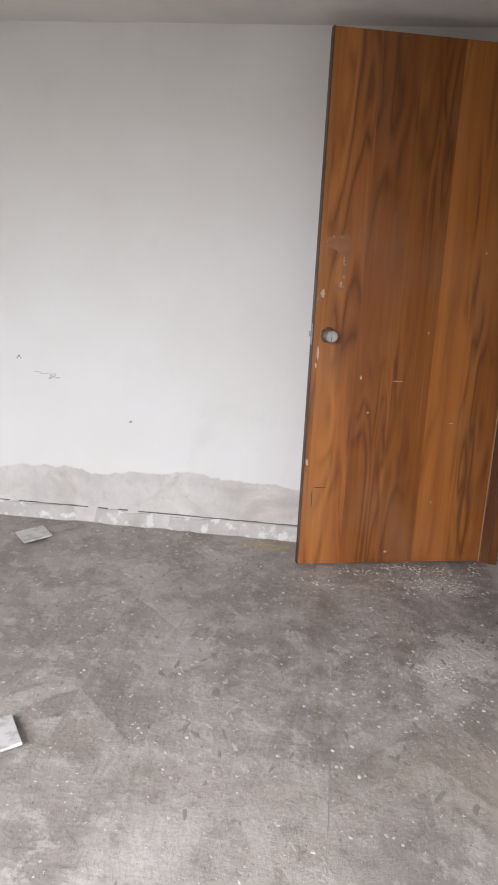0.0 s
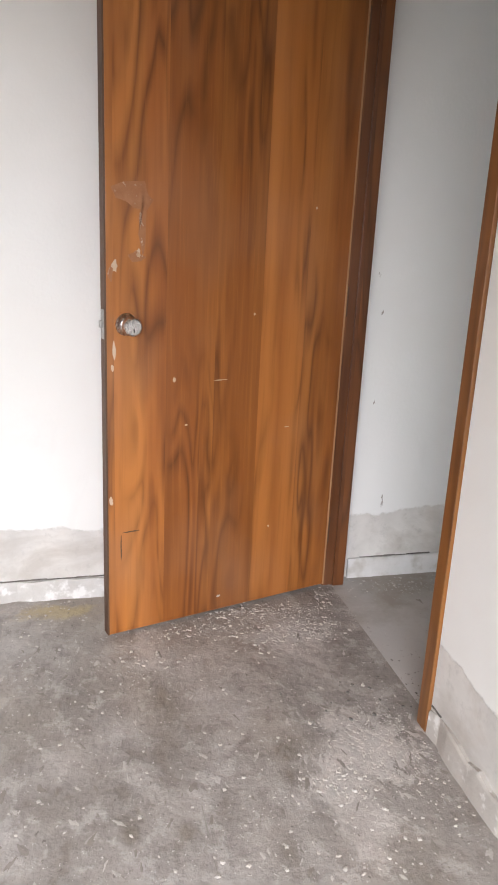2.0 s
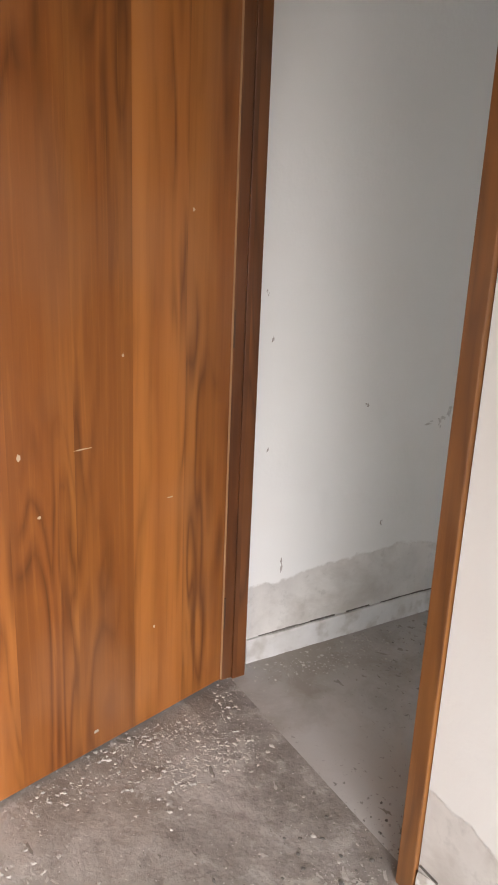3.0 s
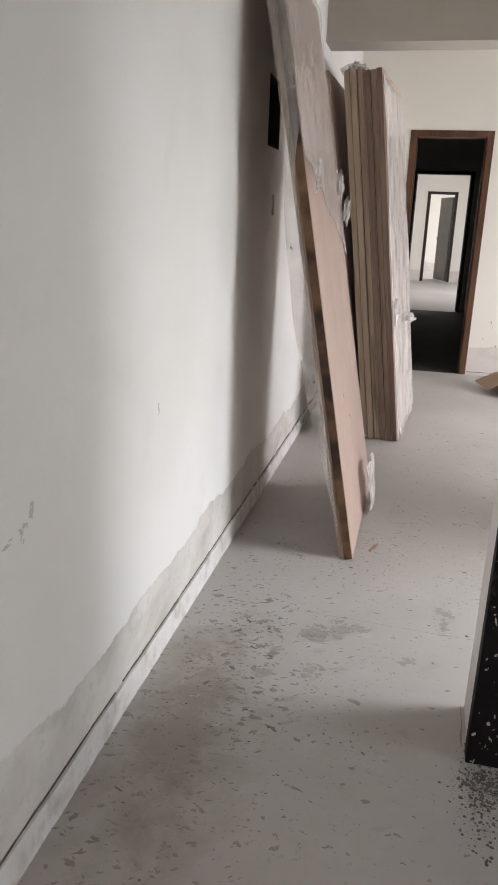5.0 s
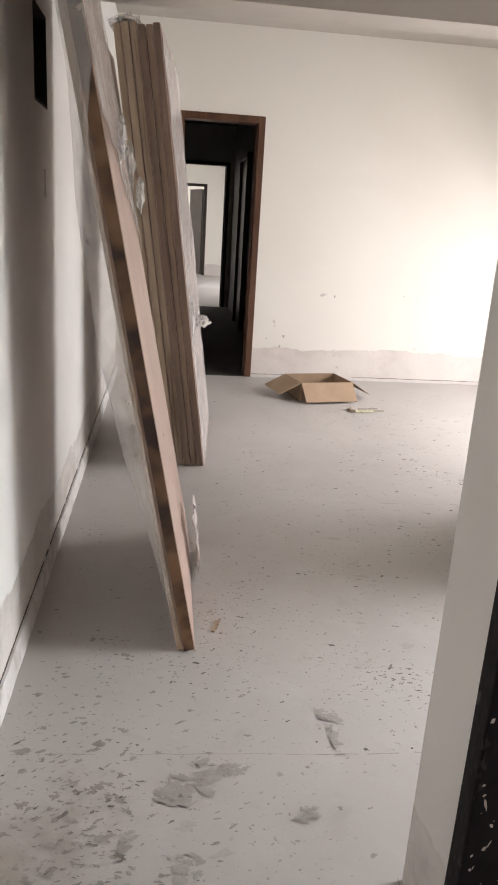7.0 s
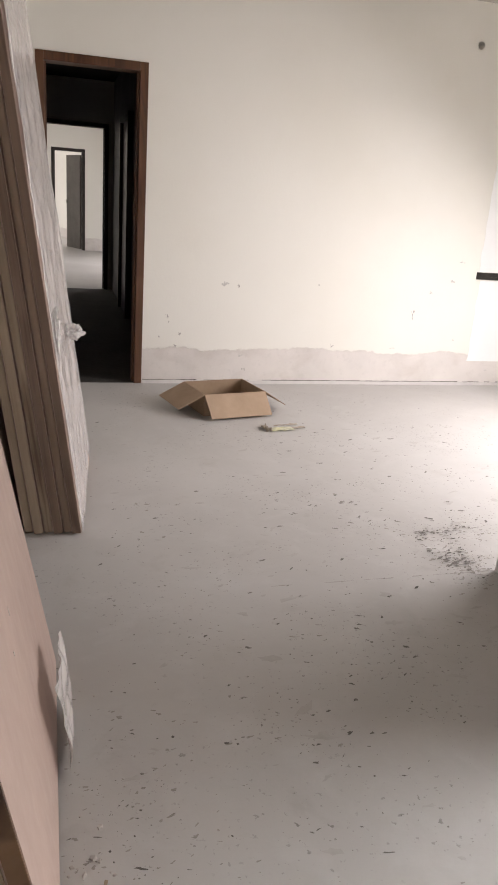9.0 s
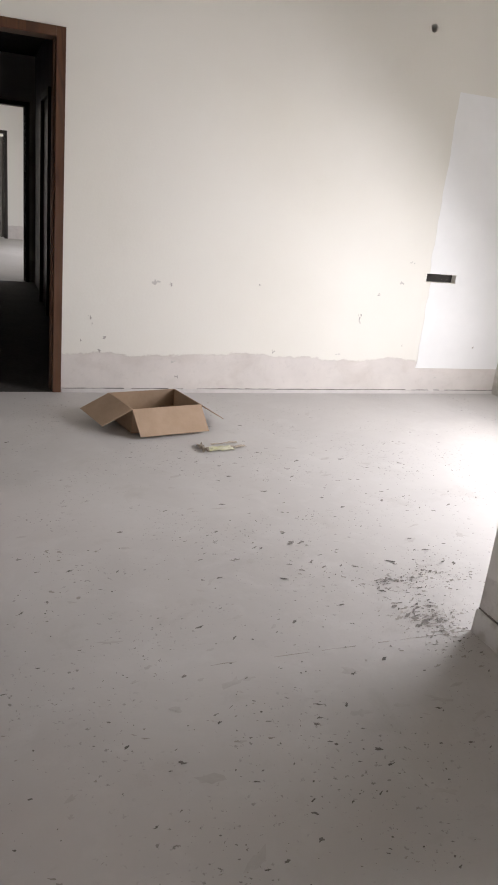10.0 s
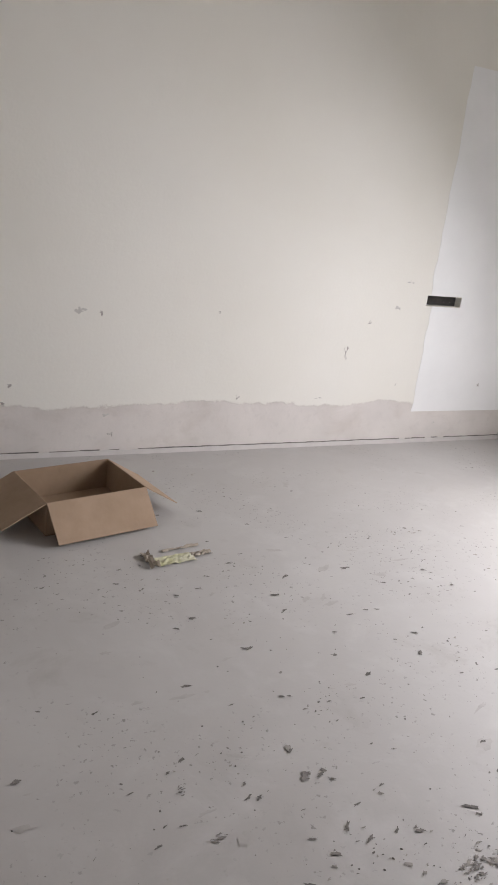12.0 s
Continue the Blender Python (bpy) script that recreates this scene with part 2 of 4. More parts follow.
def floor_rough():
    m, nt, bsdf = material("rough_cement_floor")
    v = coords(nt)
    streak = noise_tex(nt, coords(nt, (1.0, 2.0, 1), (0, 0, 0.75)), 2.2, 4.5, 0.55, 0.6)
    streak2 = noise_tex(nt, coords(nt, (1.9, 1.0, 1), (0, 0, 0.4)), 2.6, 4.5, 0.56, 0.6)
    mid = noise_tex(nt, v, 12, 8, 0.70)
    big = noise_tex(nt, v, 0.9, 4, 0.55, 0.5)
    patch = noise_tex(nt, v, 2.4, 3, 0.5, 0.6)
    col = mix(nt, ramp(nt, streak, (0.36, 0.0), (0.64, 1.0)), (0.265, 0.238, 0.215), (0.40, 0.368, 0.34))
    col = mix(nt, ramp(nt, streak2, (0.53, 0.0), (0.66, 0.5)), col, (0.48, 0.45, 0.42))
    col = mix(nt, ramp(nt, streak2, (0.33, 0.45), (0.45, 0.0)), col, (0.20, 0.178, 0.158))
    col = mix(nt, ramp(nt, patch, (0.50, 0.0), (0.70, 0.55)), col, (0.225, 0.198, 0.172))
    col = mix(nt, ramp(nt, patch, (0.28, 0.55), (0.44, 0.0)), col, (0.46, 0.43, 0.405))
    col = mix(nt, ramp(nt, mid, (0.53, 0.0), (0.60, 0.6)), col, (0.50, 0.47, 0.445))
    col = mix(nt, ramp(nt, mid, (0.38, 0.6), (0.45, 0.0)), col, (0.195, 0.172, 0.15))
    col = mix(nt, ramp(nt, big, (0.50, 0.0), (0.66, 0.45)), col, (0.36, 0.30, 0.235))
    for x, y, rx, ry, f in ((0.93, -0.25, 0.17, 0.14, 0.85), (1.05, -0.38, 0.06, 0.10, 0.8), (0.37, -0.29, 0.09, 0.17, 0.7), (0.38, -0.78, 0.16, 0.06, 0.5), (1.12, -0.35, 0.18, 0.10, 0.5)):
        col = mix(nt, ramp(nt, near(nt, v, x, y, rx, ry, mid), (0.0, 0.0), (0.55, f)), col, (0.60, 0.555, 0.515))
    col = mix(nt, ramp(nt, near(nt, v, 0.10, -1.05, 0.06, 0.16, mid), (0.0, 0.0), (0.6, 0.7)), col, (0.45, 0.35, 0.17))
    for x, y, rx, ry, f in ((0.91, -0.458, 0.045, 0.045, 0.8), (1.12, -0.758, 0.05, 0.03, 0.6), (1.0, -0.48, 0.06, 0.03, 0.5), (1.35, -0.75, 0.12, 0.03, 0.5),
                            (1.10, -0.88, 0.05, 0.03, 0.65), (1.55, -0.62, 0.10, 0.06, 0.4), (0.62, -0.75, 0.12, 0.04, 0.45), (1.22, -0.55, 0.09, 0.05, 0.45)):
        col = mix(nt, ramp(nt, near(nt, v, x, y, rx, ry, mid), (0.0, 0.0), (0.8, f)), col, (0.15, 0.122, 0.088))
    px, py, _ = split(nt, v)
    wobble = maths(nt, "MULTIPLY", maths(nt, "SUBTRACT", mid, 0.5), 0.035)
    zig = maths(nt, "ADD", maths(nt, "ADD", px, wobble), maths(nt, "PINGPONG", maths(nt, "ADD", py, 0.708), 0.255))
    board = maths(nt, "DIVIDE", zig, 0.125)
    lane = maths(nt, "FLOOR", maths(nt, "DIVIDE", maths(nt, "ADD", py, 0.708), 0.255))
    wn_ = nt.nodes.new("ShaderNodeTexWhiteNoise")
    wn_.noise_dimensions = "1D"
    nt.links.new(maths(nt, "ADD", maths(nt, "FLOOR", board), maths(nt, "MULTIPLY", lane, 37.0)), wn_.inputs["W"])
    worn = ramp(nt, noise_tex(nt, v, 1.7, 4, 0.6, 0.5), (0.40, 0.0), (0.64, 1.0))
    col = mix(nt, maths(nt, "MULTIPLY", worn, ramp(nt, wn_.outputs["Value"], (0.50, 0.0), (1.0, 0.38))), col, (0.20, 0.172, 0.145))
    col = mix(nt, maths(nt, "MULTIPLY", worn, ramp(nt, wn_.outputs["Value"], (0.0, 0.30), (0.42, 0.0))), col, (0.54, 0.505, 0.47))
    seam = ramp(nt, maths(nt, "ABSOLUTE", maths(nt, "SUBTRACT", maths(nt, "FRACT", board), 0.5)), (0.33, 0.0), (0.48, 1.0))
    broken = ramp(nt, noise_tex(nt, v, 6.5, 5, 0.65), (0.50, 0.0), (0.66, 0.70))
    seam = maths(nt, "MULTIPLY", maths(nt, "MULTIPLY", seam, broken), worn)
    col = mix(nt, seam, col, (0.14, 0.12, 0.10))
    chip = ramp(nt, noise_tex(nt, v, 75, 3, 0.65), (0.66, 0.0), (0.70, 1.0))
    col = mix(nt, chip, col, (0.64, 0.61, 0.58))
    dot = maths(nt, "MULTIPLY", ramp(nt, noise_tex(nt, coords(nt, (1, 1.5, 1)), 38, 3, 0.6), (0.655, 0.0), (0.70, 0.75)), ramp(nt, patch, (0.40, 0.0), (0.55, 1.0)))
    col = mix(nt, dot, col, (0.14, 0.12, 0.10))
    nt.links.new(col, bsdf.inputs["Base Color"])
    nt.links.new(ramp(nt, mid, (0.3, 0.5), (0.7, 0.8)), bsdf.inputs["Roughness"])
    bump(nt, maths(nt, "ADD", mid, maths(nt, "ADD", streak, maths(nt, "ADD", streak2, maths(nt, "MULTIPLY", chip, 0.4)))), 0.75, 0.012, bsdf)
    return m


SCREED = floor_screed()
ROUGH = floor_rough()


def veneer(name, dark, midc, light, gloss=0.34, strip=0.165):
    """Varnished veneer: soft upright strips, long fine grain and thin dark cathedral lines."""
    m, nt, bsdf = material(name)
    v = coords(nt)
    x, y, z = split(nt, v)
    across = maths(nt, "ADD", x, y)
    col_id = maths(nt, "FLOOR", maths(nt, "DIVIDE", across, strip))
    wn_ = nt.nodes.new("ShaderNodeTexWhiteNoise")
    wn_.noise_dimensions = "1D"
    nt.links.new(col_id, wn_.inputs["W"])
    cx = nt.nodes.new("ShaderNodeCombineXYZ")
    nt.links.new(across, cx.inputs[0])
    nt.links.new(maths(nt, "MULTIPLY", wn_.outputs["Value"], 7.0), cx.inputs[1])
    nt.links.new(z, cx.inputs[2])

    def stretched(sx, sz, scale, detail, rough, distortion):
        mp = nt.nodes.new("ShaderNodeMapping")
        mp.inputs["Scale"].default_value = (sx, 1.0, sz)
        nt.links.new(cx.outputs[0], mp.inputs["Vector"])
        return noise_tex(nt, mp.outputs[0], scale, detail, rough, distortion)

    flame = stretched(8.0, 1.0, 1.0, 2.0, 0.45, 0.5)
    grain = stretched(46.0, 1.5, 1.6, 6, 0.66, 0.4)
    broad = stretched(11.0, 0.55, 1.0, 3, 0.5, 0.2)
    col = mix(nt, ramp(nt, broad, (0.36, 0.0), (0.64, 1.0)), midc, light)
    col = mix(nt, ramp(nt, wn_.outputs["Value"], (0.2, 0.0), (1.0, 0.62)), col, tuple(0.55 * c for c in midc))
    line = maths(nt, "ABSOLUTE", maths(nt, "SUBTRACT", maths(nt, "FRACT", maths(nt, "MULTIPLY", flame, 7.0)), 0.5))
    where = ramp(nt, stretched(5.0, 0.9, 1.3, 3, 0.5, 0.3), (0.40, 0.0), (0.56, 1.0))
    col = mix(nt, maths(nt, "MULTIPLY", ramp(nt, line, (0.0, 0.78), (0.12, 0.50), (0.38, 0.0)), where), col, dark)
    col = mix(nt, ramp(nt, grain, (0.50, 0.0), (0.72, 0.22)), col, dark)
    col = mix(nt, ramp(nt, grain, (0.30, 0.30), (0.46, 0.0)), col, light)
    figure = stretched(7.0, 0.8, 1.2, 2, 0.5, 0.4)
    col = mix(nt, ramp(nt, figure, (0.52, 0.0), (0.70, 0.45)), col, tuple(0.5 * c for c in midc))
    haze = ramp(nt, noise_tex(nt, coords(nt, (1, 1, 0.5)), 4, 2, 0.5), (0.48, 0.0), (0.75, 0.16))
    col = mix(nt, haze, col, (0.42, 0.26, 0.17))
    nt.links.new(col, bsdf.inputs["Base Color"])
    nt.links.new(ramp(nt, noise_tex(nt, v, 3, 2, 0.5), (0.3, gloss), (0.7, gloss + 0.10)), bsdf.inputs["Roughness"])
    bump(nt, grain, 0.08, 0.002, bsdf)
    return m


VENEER = veneer("varnished_veneer", (0.10, 0.029, 0.008), (0.34, 0.112, 0.026), (0.47, 0.178, 0.042), 0.28)
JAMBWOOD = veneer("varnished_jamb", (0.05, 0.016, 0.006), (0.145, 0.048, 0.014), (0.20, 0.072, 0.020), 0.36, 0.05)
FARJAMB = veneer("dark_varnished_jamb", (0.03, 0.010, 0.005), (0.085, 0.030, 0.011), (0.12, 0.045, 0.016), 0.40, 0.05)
ORANGE = veneer("orange_jamb", (0.09, 0.030, 0.008), (0.255, 0.094, 0.020), (0.33, 0.135, 0.034), 0.4, 0.06)
LIPPING = plain("dark_lipping", (0.075, 0.035, 0.018), (0.13, 0.07, 0.04), 10, 0.6, stretch=(2, 2, 0.3))
PALELIP = plain("pale_edge_strip", (0.46, 0.27, 0.14), (0.34, 0.17, 0.075), 12, 0.5, stretch=(2, 2, 0.3))
RESIDUE = plain("glue_residue", (0.36, 0.165, 0.075), (0.29, 0.115, 0.045), 30, 0.55, bumpiness=0.5, spots=((0.55, 0.42, 0.32), 60, 0.62, 0.72))
SCRATCH = plain("bare_scratch", (0.62, 0.50, 0.38), (0.50, 0.37, 0.25), 40, 0.7)


def film_material(name, thin, thick, tone=(0.88, 0.86, 0.84)):
    m, nt, bsdf = material(name)
    v = coords(nt)
    n = noise_tex(nt, v, 7, 4, 0.55, 1.5)
    bsdf.inputs["Base Color"].default_value = (*tone, 1)
    bsdf.inputs["Roughness"].default_value = 0.14
    bump(nt, n, 0.35, 0.012, bsdf)
    tr = nt.nodes.new("ShaderNodeBsdfTransparent")
    ms = nt.nodes.new("ShaderNodeMixShader")
    nt.links.new(ramp(nt, n, (0.38, thin), (0.68, thick)), ms.inputs[0])
    nt.links.new(tr.outputs[0], ms.inputs[1])
    nt.links.new(bsdf.outputs[0], ms.inputs[2])
    nt.links.new(ms.outputs[0], nt.nodes["Material Output"].inputs["Surface"])
    return m


FILM = film_material("clear_plastic_film", 0.28, 0.44, (0.84, 0.80, 0.77))
FILMLOOSE = film_material("loose_plastic_film", 0.22, 0.33, (0.80, 0.75, 0.71))
FILMTHICK = film_material("bunched_plastic_film", 0.30, 0.75)
FILMDUSTY = film_material("dusty_plastic_film", 0.56, 0.66, (0.86, 0.81, 0.78))


# ---- building blocks ----
def add_box(bm, x0, x1, y0, y1, z0, z1):
    v = [bm.verts.new((x, y, z)) for x in (x0, x1) for y in (y0, y1) for z in (z0, z1)]
    for a, b, c, d in ((0, 1, 3, 2), (4, 6, 7, 5), (0, 4, 5, 1), (2, 3, 7, 6), (0, 2, 6, 4), (1, 5, 7, 3)):
        bm.faces.new((v[a], v[b], v[c], v[d]))


def boxes(*dims, bevel=0.0, segments=2):
    bm = bmesh.new()
    for d in dims:
        add_box(bm, *d)
    if bevel:
        bmesh.ops.bevel(bm, geom=bm.edges[:], offset=bevel, segments=segments, affect="EDGES", profile=0.6)
    return bm


def finish(name, bm, mat, smooth=False):
    bmesh.ops.recalc_face_normals(bm, faces=bm.faces[:])
    me = bpy.data.meshes.new(name)
    bm.to_mesh(me)
    bm.free()
    me.materials.append(mat)
    for p in me.polygons:
        p.use_smooth = smooth
    return me


def thing(name, bm, mat, label, category, kind="", group="", smooth=False):
    return tagged(new(name, finish(name, bm, mat, smooth)), label, category, group, kind)


def empty(name, label, category, m=None, group="", kind=""):
    ob = tagged(new(name), label, category, group, kind)
    ob.empty_display_size = 0.1
    if m is not None:
        ob.matrix_world = m
    return ob


def part(name, bm, mat, parent, label="", smooth=False):
    ob = new(name, finish(name, bm, mat, smooth))
    ob.parent = parent
    return tagged(ob, label)


def structure(name, bm, mat, label):
    return thing(name, bm, mat, label, "structure", "structure")


def pierced(axis, a0, a1, u0, u1, z0, z1, holes=()):
    """A wall between a0 and a1 along the axis, from u0 to u1 the other way, with rectangular openings (u0, u1, z0, z1)."""
    us = sorted({u0, u1, *[h[0] for h in holes], *[h[1] for h in holes]})
    zs = sorted({z0, z1, *[h[2] for h in holes], *[h[3] for h in holes]})
    bm = bmesh.new()
    for ua, ub in zip(us, us[1:]):
        for za, zb in zip(zs, zs[1:]):
            if any(h[0] <= (ua + ub) / 2 <= h[1] and h[2] <= (za + zb) / 2 <= h[3] for h in holes):
                continue
            if axis == "x":
                add_box(bm, a0, a1, ua, ub, za, zb)
            else:
                add_box(bm, ua, ub, a0, a1, za, zb)
    return bm


def tube(bm, r0, r1, z0, z1, n=24, m=None):
    rings = []
    for r, z in ((r0, z0), (r1, z1)):
        ring = [bm.verts.new((r * math.cos(6.2832 * i / n), r * math.sin(6.2832 * i / n), z)) for i in range(n)]
        if m is not None:
            for v in ring:
                v.co = m @ v.co
        rings.append(ring)
    for i in range(n):
        j = (i + 1) % n
        bm.faces.new((rings[0][i], rings[0][j], rings[1][j], rings[1][i]))
    bm.faces.new(rings[1])
    bm.faces.new(rings[0][::-1])


# ---- structure ----
TOP = 2.715
XR = 4.52
FAR = 6.568
structure("floor_room", boxes((0, XR, -4.3, -0.03, -0.12, 0)), ROUGH, "rough dusty grey cement floor with trowel marks")
structure("floor_hall", boxes((0, XR, -0.03, FAR, -0.12, 0)), SCREED, "smooth pale grey screed floor with dark specks")
# passage floor: the lack of light is put into its colour
structure("floor_dark_passage", boxes((0.2, 1.5, FAR, 11.75, -0.12, 0)), plain("unlit_floor", (0.03, 0.027, 0.025), (0.05, 0.045, 0.04), 4, 0.8), "cement passage floor with the unlit gloom in its colour")
structure("floor_next_flat", boxes((-1.2, 3.5, 11.75, 22.2, -0.12, 0)), SCREED, "pale screed floor of the rooms beyond")
# both ceilings are darkened to hold bounce off the upper walls
structure("ceiling_hall", boxes((-0.15, 4.67, 4.5, 6.72, TOP, TOP + 0.15)), BEAM, "concrete ceiling of the hall, greyed to dim the upper walls")
structure("ceiling", boxes((-0.15, 4.67, -4.45, 4.5, TOP, TOP + 0.15)), DIMCEILING, "unseen dark tan ceiling slab that dims bounced light")
structure("loft_slab", boxes((0, 0.62, -4.3, -0.06, 2.226, 2.31)), CEILING, "white-washed concrete loft slab over the door")
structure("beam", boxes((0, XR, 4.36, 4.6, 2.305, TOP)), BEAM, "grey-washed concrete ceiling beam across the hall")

structure("wall_left", pierced("x", -0.15, 0, -4.45, 6.72, 0, TOP, [(2.86, 3.10, 1.605, 1.88), (3.00, 3.045, 1.325, 1.415)]), WHITE, "long white-washed plaster wall with bare cement foot")
# back and lining are near black, so the hollow's shade is in their colour
structure("recess_back", boxes((-0.15, -0.135, 2.86, 3.10, 1.605, 1.88), (-0.15, -0.06, 3.00, 3.045, 1.325, 1.415)), DARK, "rough back of a wall box recess, its shade in the colour")
structure("recess_box", boxes((-0.135, 0.001, 2.86, 2.868, 1.605, 1.88), (-0.135, 0.001, 3.092, 3.10, 1.605, 1.88), (-0.135, 0.001, 2.868, 3.092, 1.605, 1.613), (-0.135, 0.001, 2.868, 3.092, 1.872, 1.88)), UNLITBLACK, "dark metal lining of a wall box recess")
structure("wall_room", pierced("y", -0.06, 0.06, 0.0, XR, 0, TOP, [(0.0, 0.911, 0, 2.215)]), WHITE, "white-washed plaster wall with an open doorway")
structure("wall_back", boxes((0, XR, -4.45, -4.3, 0, TOP)), WHITE, "white-washed plaster wall behind")
structure("wall_passage", pierced("x", 0.930, 1.05, 0.06, 1.518, 0, TOP, [(0.28, 1.331, 0, 2.11)]), PLAIN, "white-washed passage wall with a black-framed doorway")
structure("wall_return", boxes((1.05, XR, 1.40, 1.518, 0, TOP)), PLAIN, "white-washed plaster return wall")
structure("wall_pier", pierced("x", 2.211, 2.33, 1.518, 3.63, 0, TOP, [(1.62, 2.60, 0, 2.1)]), PLAIN, "white-washed plaster wall ending at the hall, with an opening")
structure("wall_hall", boxes((2.33, XR, 3.48, 3.63, 0, TOP)), PLAIN, "white-washed plaster wall of the hall")
structure("wall_right", pierced("x", XR, 4.67, -4.45, 6.72, 0, TOP, [(-3.0, -0.8, 0.8, 2.1), (0.60, 1.36, 0.75, 1.8), (1.72, 3.28, 0.8, 2.1), (3.65, 5.45, 0.68, 2.08)]), WHITE, "outer white-washed wall with open window holes")
structure("wall_far", pierced("y", FAR, 6.72, 0, XR, 0, TOP, [(0.461, 1.155, 0, 2.085), (3.735, 3.985, 0.843, 0.902), (3.44, 3.51, 2.412, 2.482)]), CREAM, "cream-washed hall wall with a doorway and socket slot")
# slot and hole are shaded by the colour of this back
structure("socket_back", boxes((3.735, 3.985, FAR + 0.05, FAR + 0.14, 0.843, 0.902), (3.44, 3.51, FAR + 0.08, FAR + 0.14, 2.412, 2.482)), DARK, "rough back of socket slot and pipe hole, coloured as deep shade")


def ring_plate(x, z, half, r, y0, y1, n=20):
    """Closes a square hole round a circular one."""
    bm = bmesh.new()
    rows = []
    for y in (y0, y1):
        inner, outer = [], []
        for i in range(n):
            a = 6.2832 * i / n + math.pi / 4
            c, s_ = math.cos(a), math.sin(a)
            k = half / max(abs(c), abs(s_))
            inner.append(bm.verts.new((x + r * (1 + 0.1 * math.sin(3 * a)) * c, y, z + r * s_)))
            outer.append(bm.verts.new((x + k * c, y, z + k * s_)))
        rows.append((inner, outer))
    for i in range(n):
        j = (i + 1) % n
        bm.faces.new((rows[0][0][i], rows[0][0][j], rows[0][1][j], rows[0][1][i]))
        bm.faces.new((rows[0][0][i], rows[1][0][i], rows[1][0][j], rows[0][0][j]))
    return bm


structure("pipe_hole", ring_plate(3.475, 2.447, 0.035, 0.026, FAR + 0.0005, FAR + 0.08), CREAM, "cream plaster round a pipe hole")


def ragged_panel(x0, x1, z0, z1, y, depth, seed, step=0.05, amp=0.006):
    """A thin raised skin on the far wall, with an uneven edge and a cut-out for the socket slot."""
    rnd = random.Random(seed)
    bm = bmesh.new()
    n = int((z1 - z0) / step)
    left = [(x0 + rnd.uniform(-amp, amp), z0 + (z1 - z0) * i / n) for i in range(n + 1)]
    rows = [[bm.verts.new((x, yy, z)) for x in (lx, x1)] + [] for yy in (y,) for lx, z in left]
    for a, b in zip(rows, rows[1:]):
        bm.faces.new((a[0], a[1], b[1], b[0]))
    out = bmesh.ops.extrude_face_region(bm, geom=bm.faces[:])
    bmesh.ops.translate(bm, verts=[g for g in out["geom"] if isinstance(g, bmesh.types.BMVert)], vec=(0, depth, 0))
    return bm


# whiter area of the far wall, right of a near-upright edge
structure("white_patch_low", ragged_panel(3.775, XR, 0.2, 0.841, FAR - 0.0015, 0.0015, 1), BRIGHTWHITE, "bright white thin patch on the wall")
structure("white_patch_high", ragged_panel(3.752, XR, 0.904, 2.106, FAR - 0.0015, 0.0015, 2), BRIGHTWHITE, "bright white thin patch on the wall")
structure("white_patch_side", boxes((3.987, XR, FAR - 0.0015, FAR, 0.841, 0.904)), BRIGHTWHITE, "bright white thin patch on the wall")


def skirting(name, p, q, inward, mat, height=0.075, proud=0.012, seed=0, crumble=0.0, gaps=0.12):
    """A plaster skirting from p to q on a wall whose room side is inward, with a dark joint on top."""
    rnd = random.Random(seed)
    p, q, w = Vector((*p, 0)), Vector((*q, 0)), Vector((*inward, 0))
    n = max(2, int((q - p).length / 0.05))
    bm = bmesh.new()
    rows = []
    for i in range(n + 1):
        c = p.lerp(q, i / n)
        d = proud + rnd.uniform(-0.0015, 0.0015) - (crumble * rnd.random() ** 3)
        h = height + rnd.uniform(-0.002, 0.002) - crumble * 1.2 * rnd.random() ** 4
        rows.append([bm.verts.new(c + w * a + Vector((0, 0, b))) for a, b in ((0, 0), (d + 0.002, 0), (d, h * 0.9), (d - 0.003, h), (0, h))])
    for a, b in zip(rows, rows[1:]):
        for k in range(4):
            bm.faces.new((a[k], a[k + 1], b[k + 1], b[k]))
    bm.faces.new(rows[0])
    bm.faces.new(rows[-1][::-1])
    ob = structure(name, bm, mat, "pale plaster skirting with a dirty top joint")
    g = bmesh.new()
    for i in range(n):
        if rnd.random() < gaps:
            continue
        a, b = p.lerp(q, i / n), p.lerp(q, (i + 1) / n)
        t = rnd.uniform(0.002, 0.005)
        vs = [g.verts.new(c + w * (0.0035 if k else 0.0) + Vector((0, 0, height + z))) for c, z, k in
              ((a, -0.001, 0), (b, -0.001, 0), (b, t, 0), (a, t, 0), (a, -0.001, 1), (b, -0.001, 1), (b, t * 0.7, 1), (a, t * 0.7, 1))]
        for f in ((4, 5, 6, 7), (3, 2, 6, 7), (0, 3, 7, 4), (1, 5, 6, 2)):
            g.faces.new([vs[k] for k in f])
    part("joint", g, GROOVE, ob)
    return ob


skirting("baseboard_room", (0, -4.3), (0, -0.07), (1, 0), SKIRTWORN, 0.076, 0.013, 3, 0.022)
skirting("baseboard_passage", (0, 0.05), (0, FAR), (1, 0), SKIRT, 0.079, 0.013, 4, 0.0)
skirting("baseboard_partition", (0.915, -0.06), (XR, -0.06), (0, -1), SKIRTDIRTY, 0.088, 0.014, 5, 0.016, 0.75)
skirting("baseboard_far", (1.16, FAR), (XR, FAR), (0, -1), SKIRTFAR, 0.026, 0.006, 6, 0.002)
skirting("baseboard_pier_end", (2.211, 3.63), (2.211, 2.61), (-1, 0), SKIRT, 0.085, 0.012, 7, 0.002)

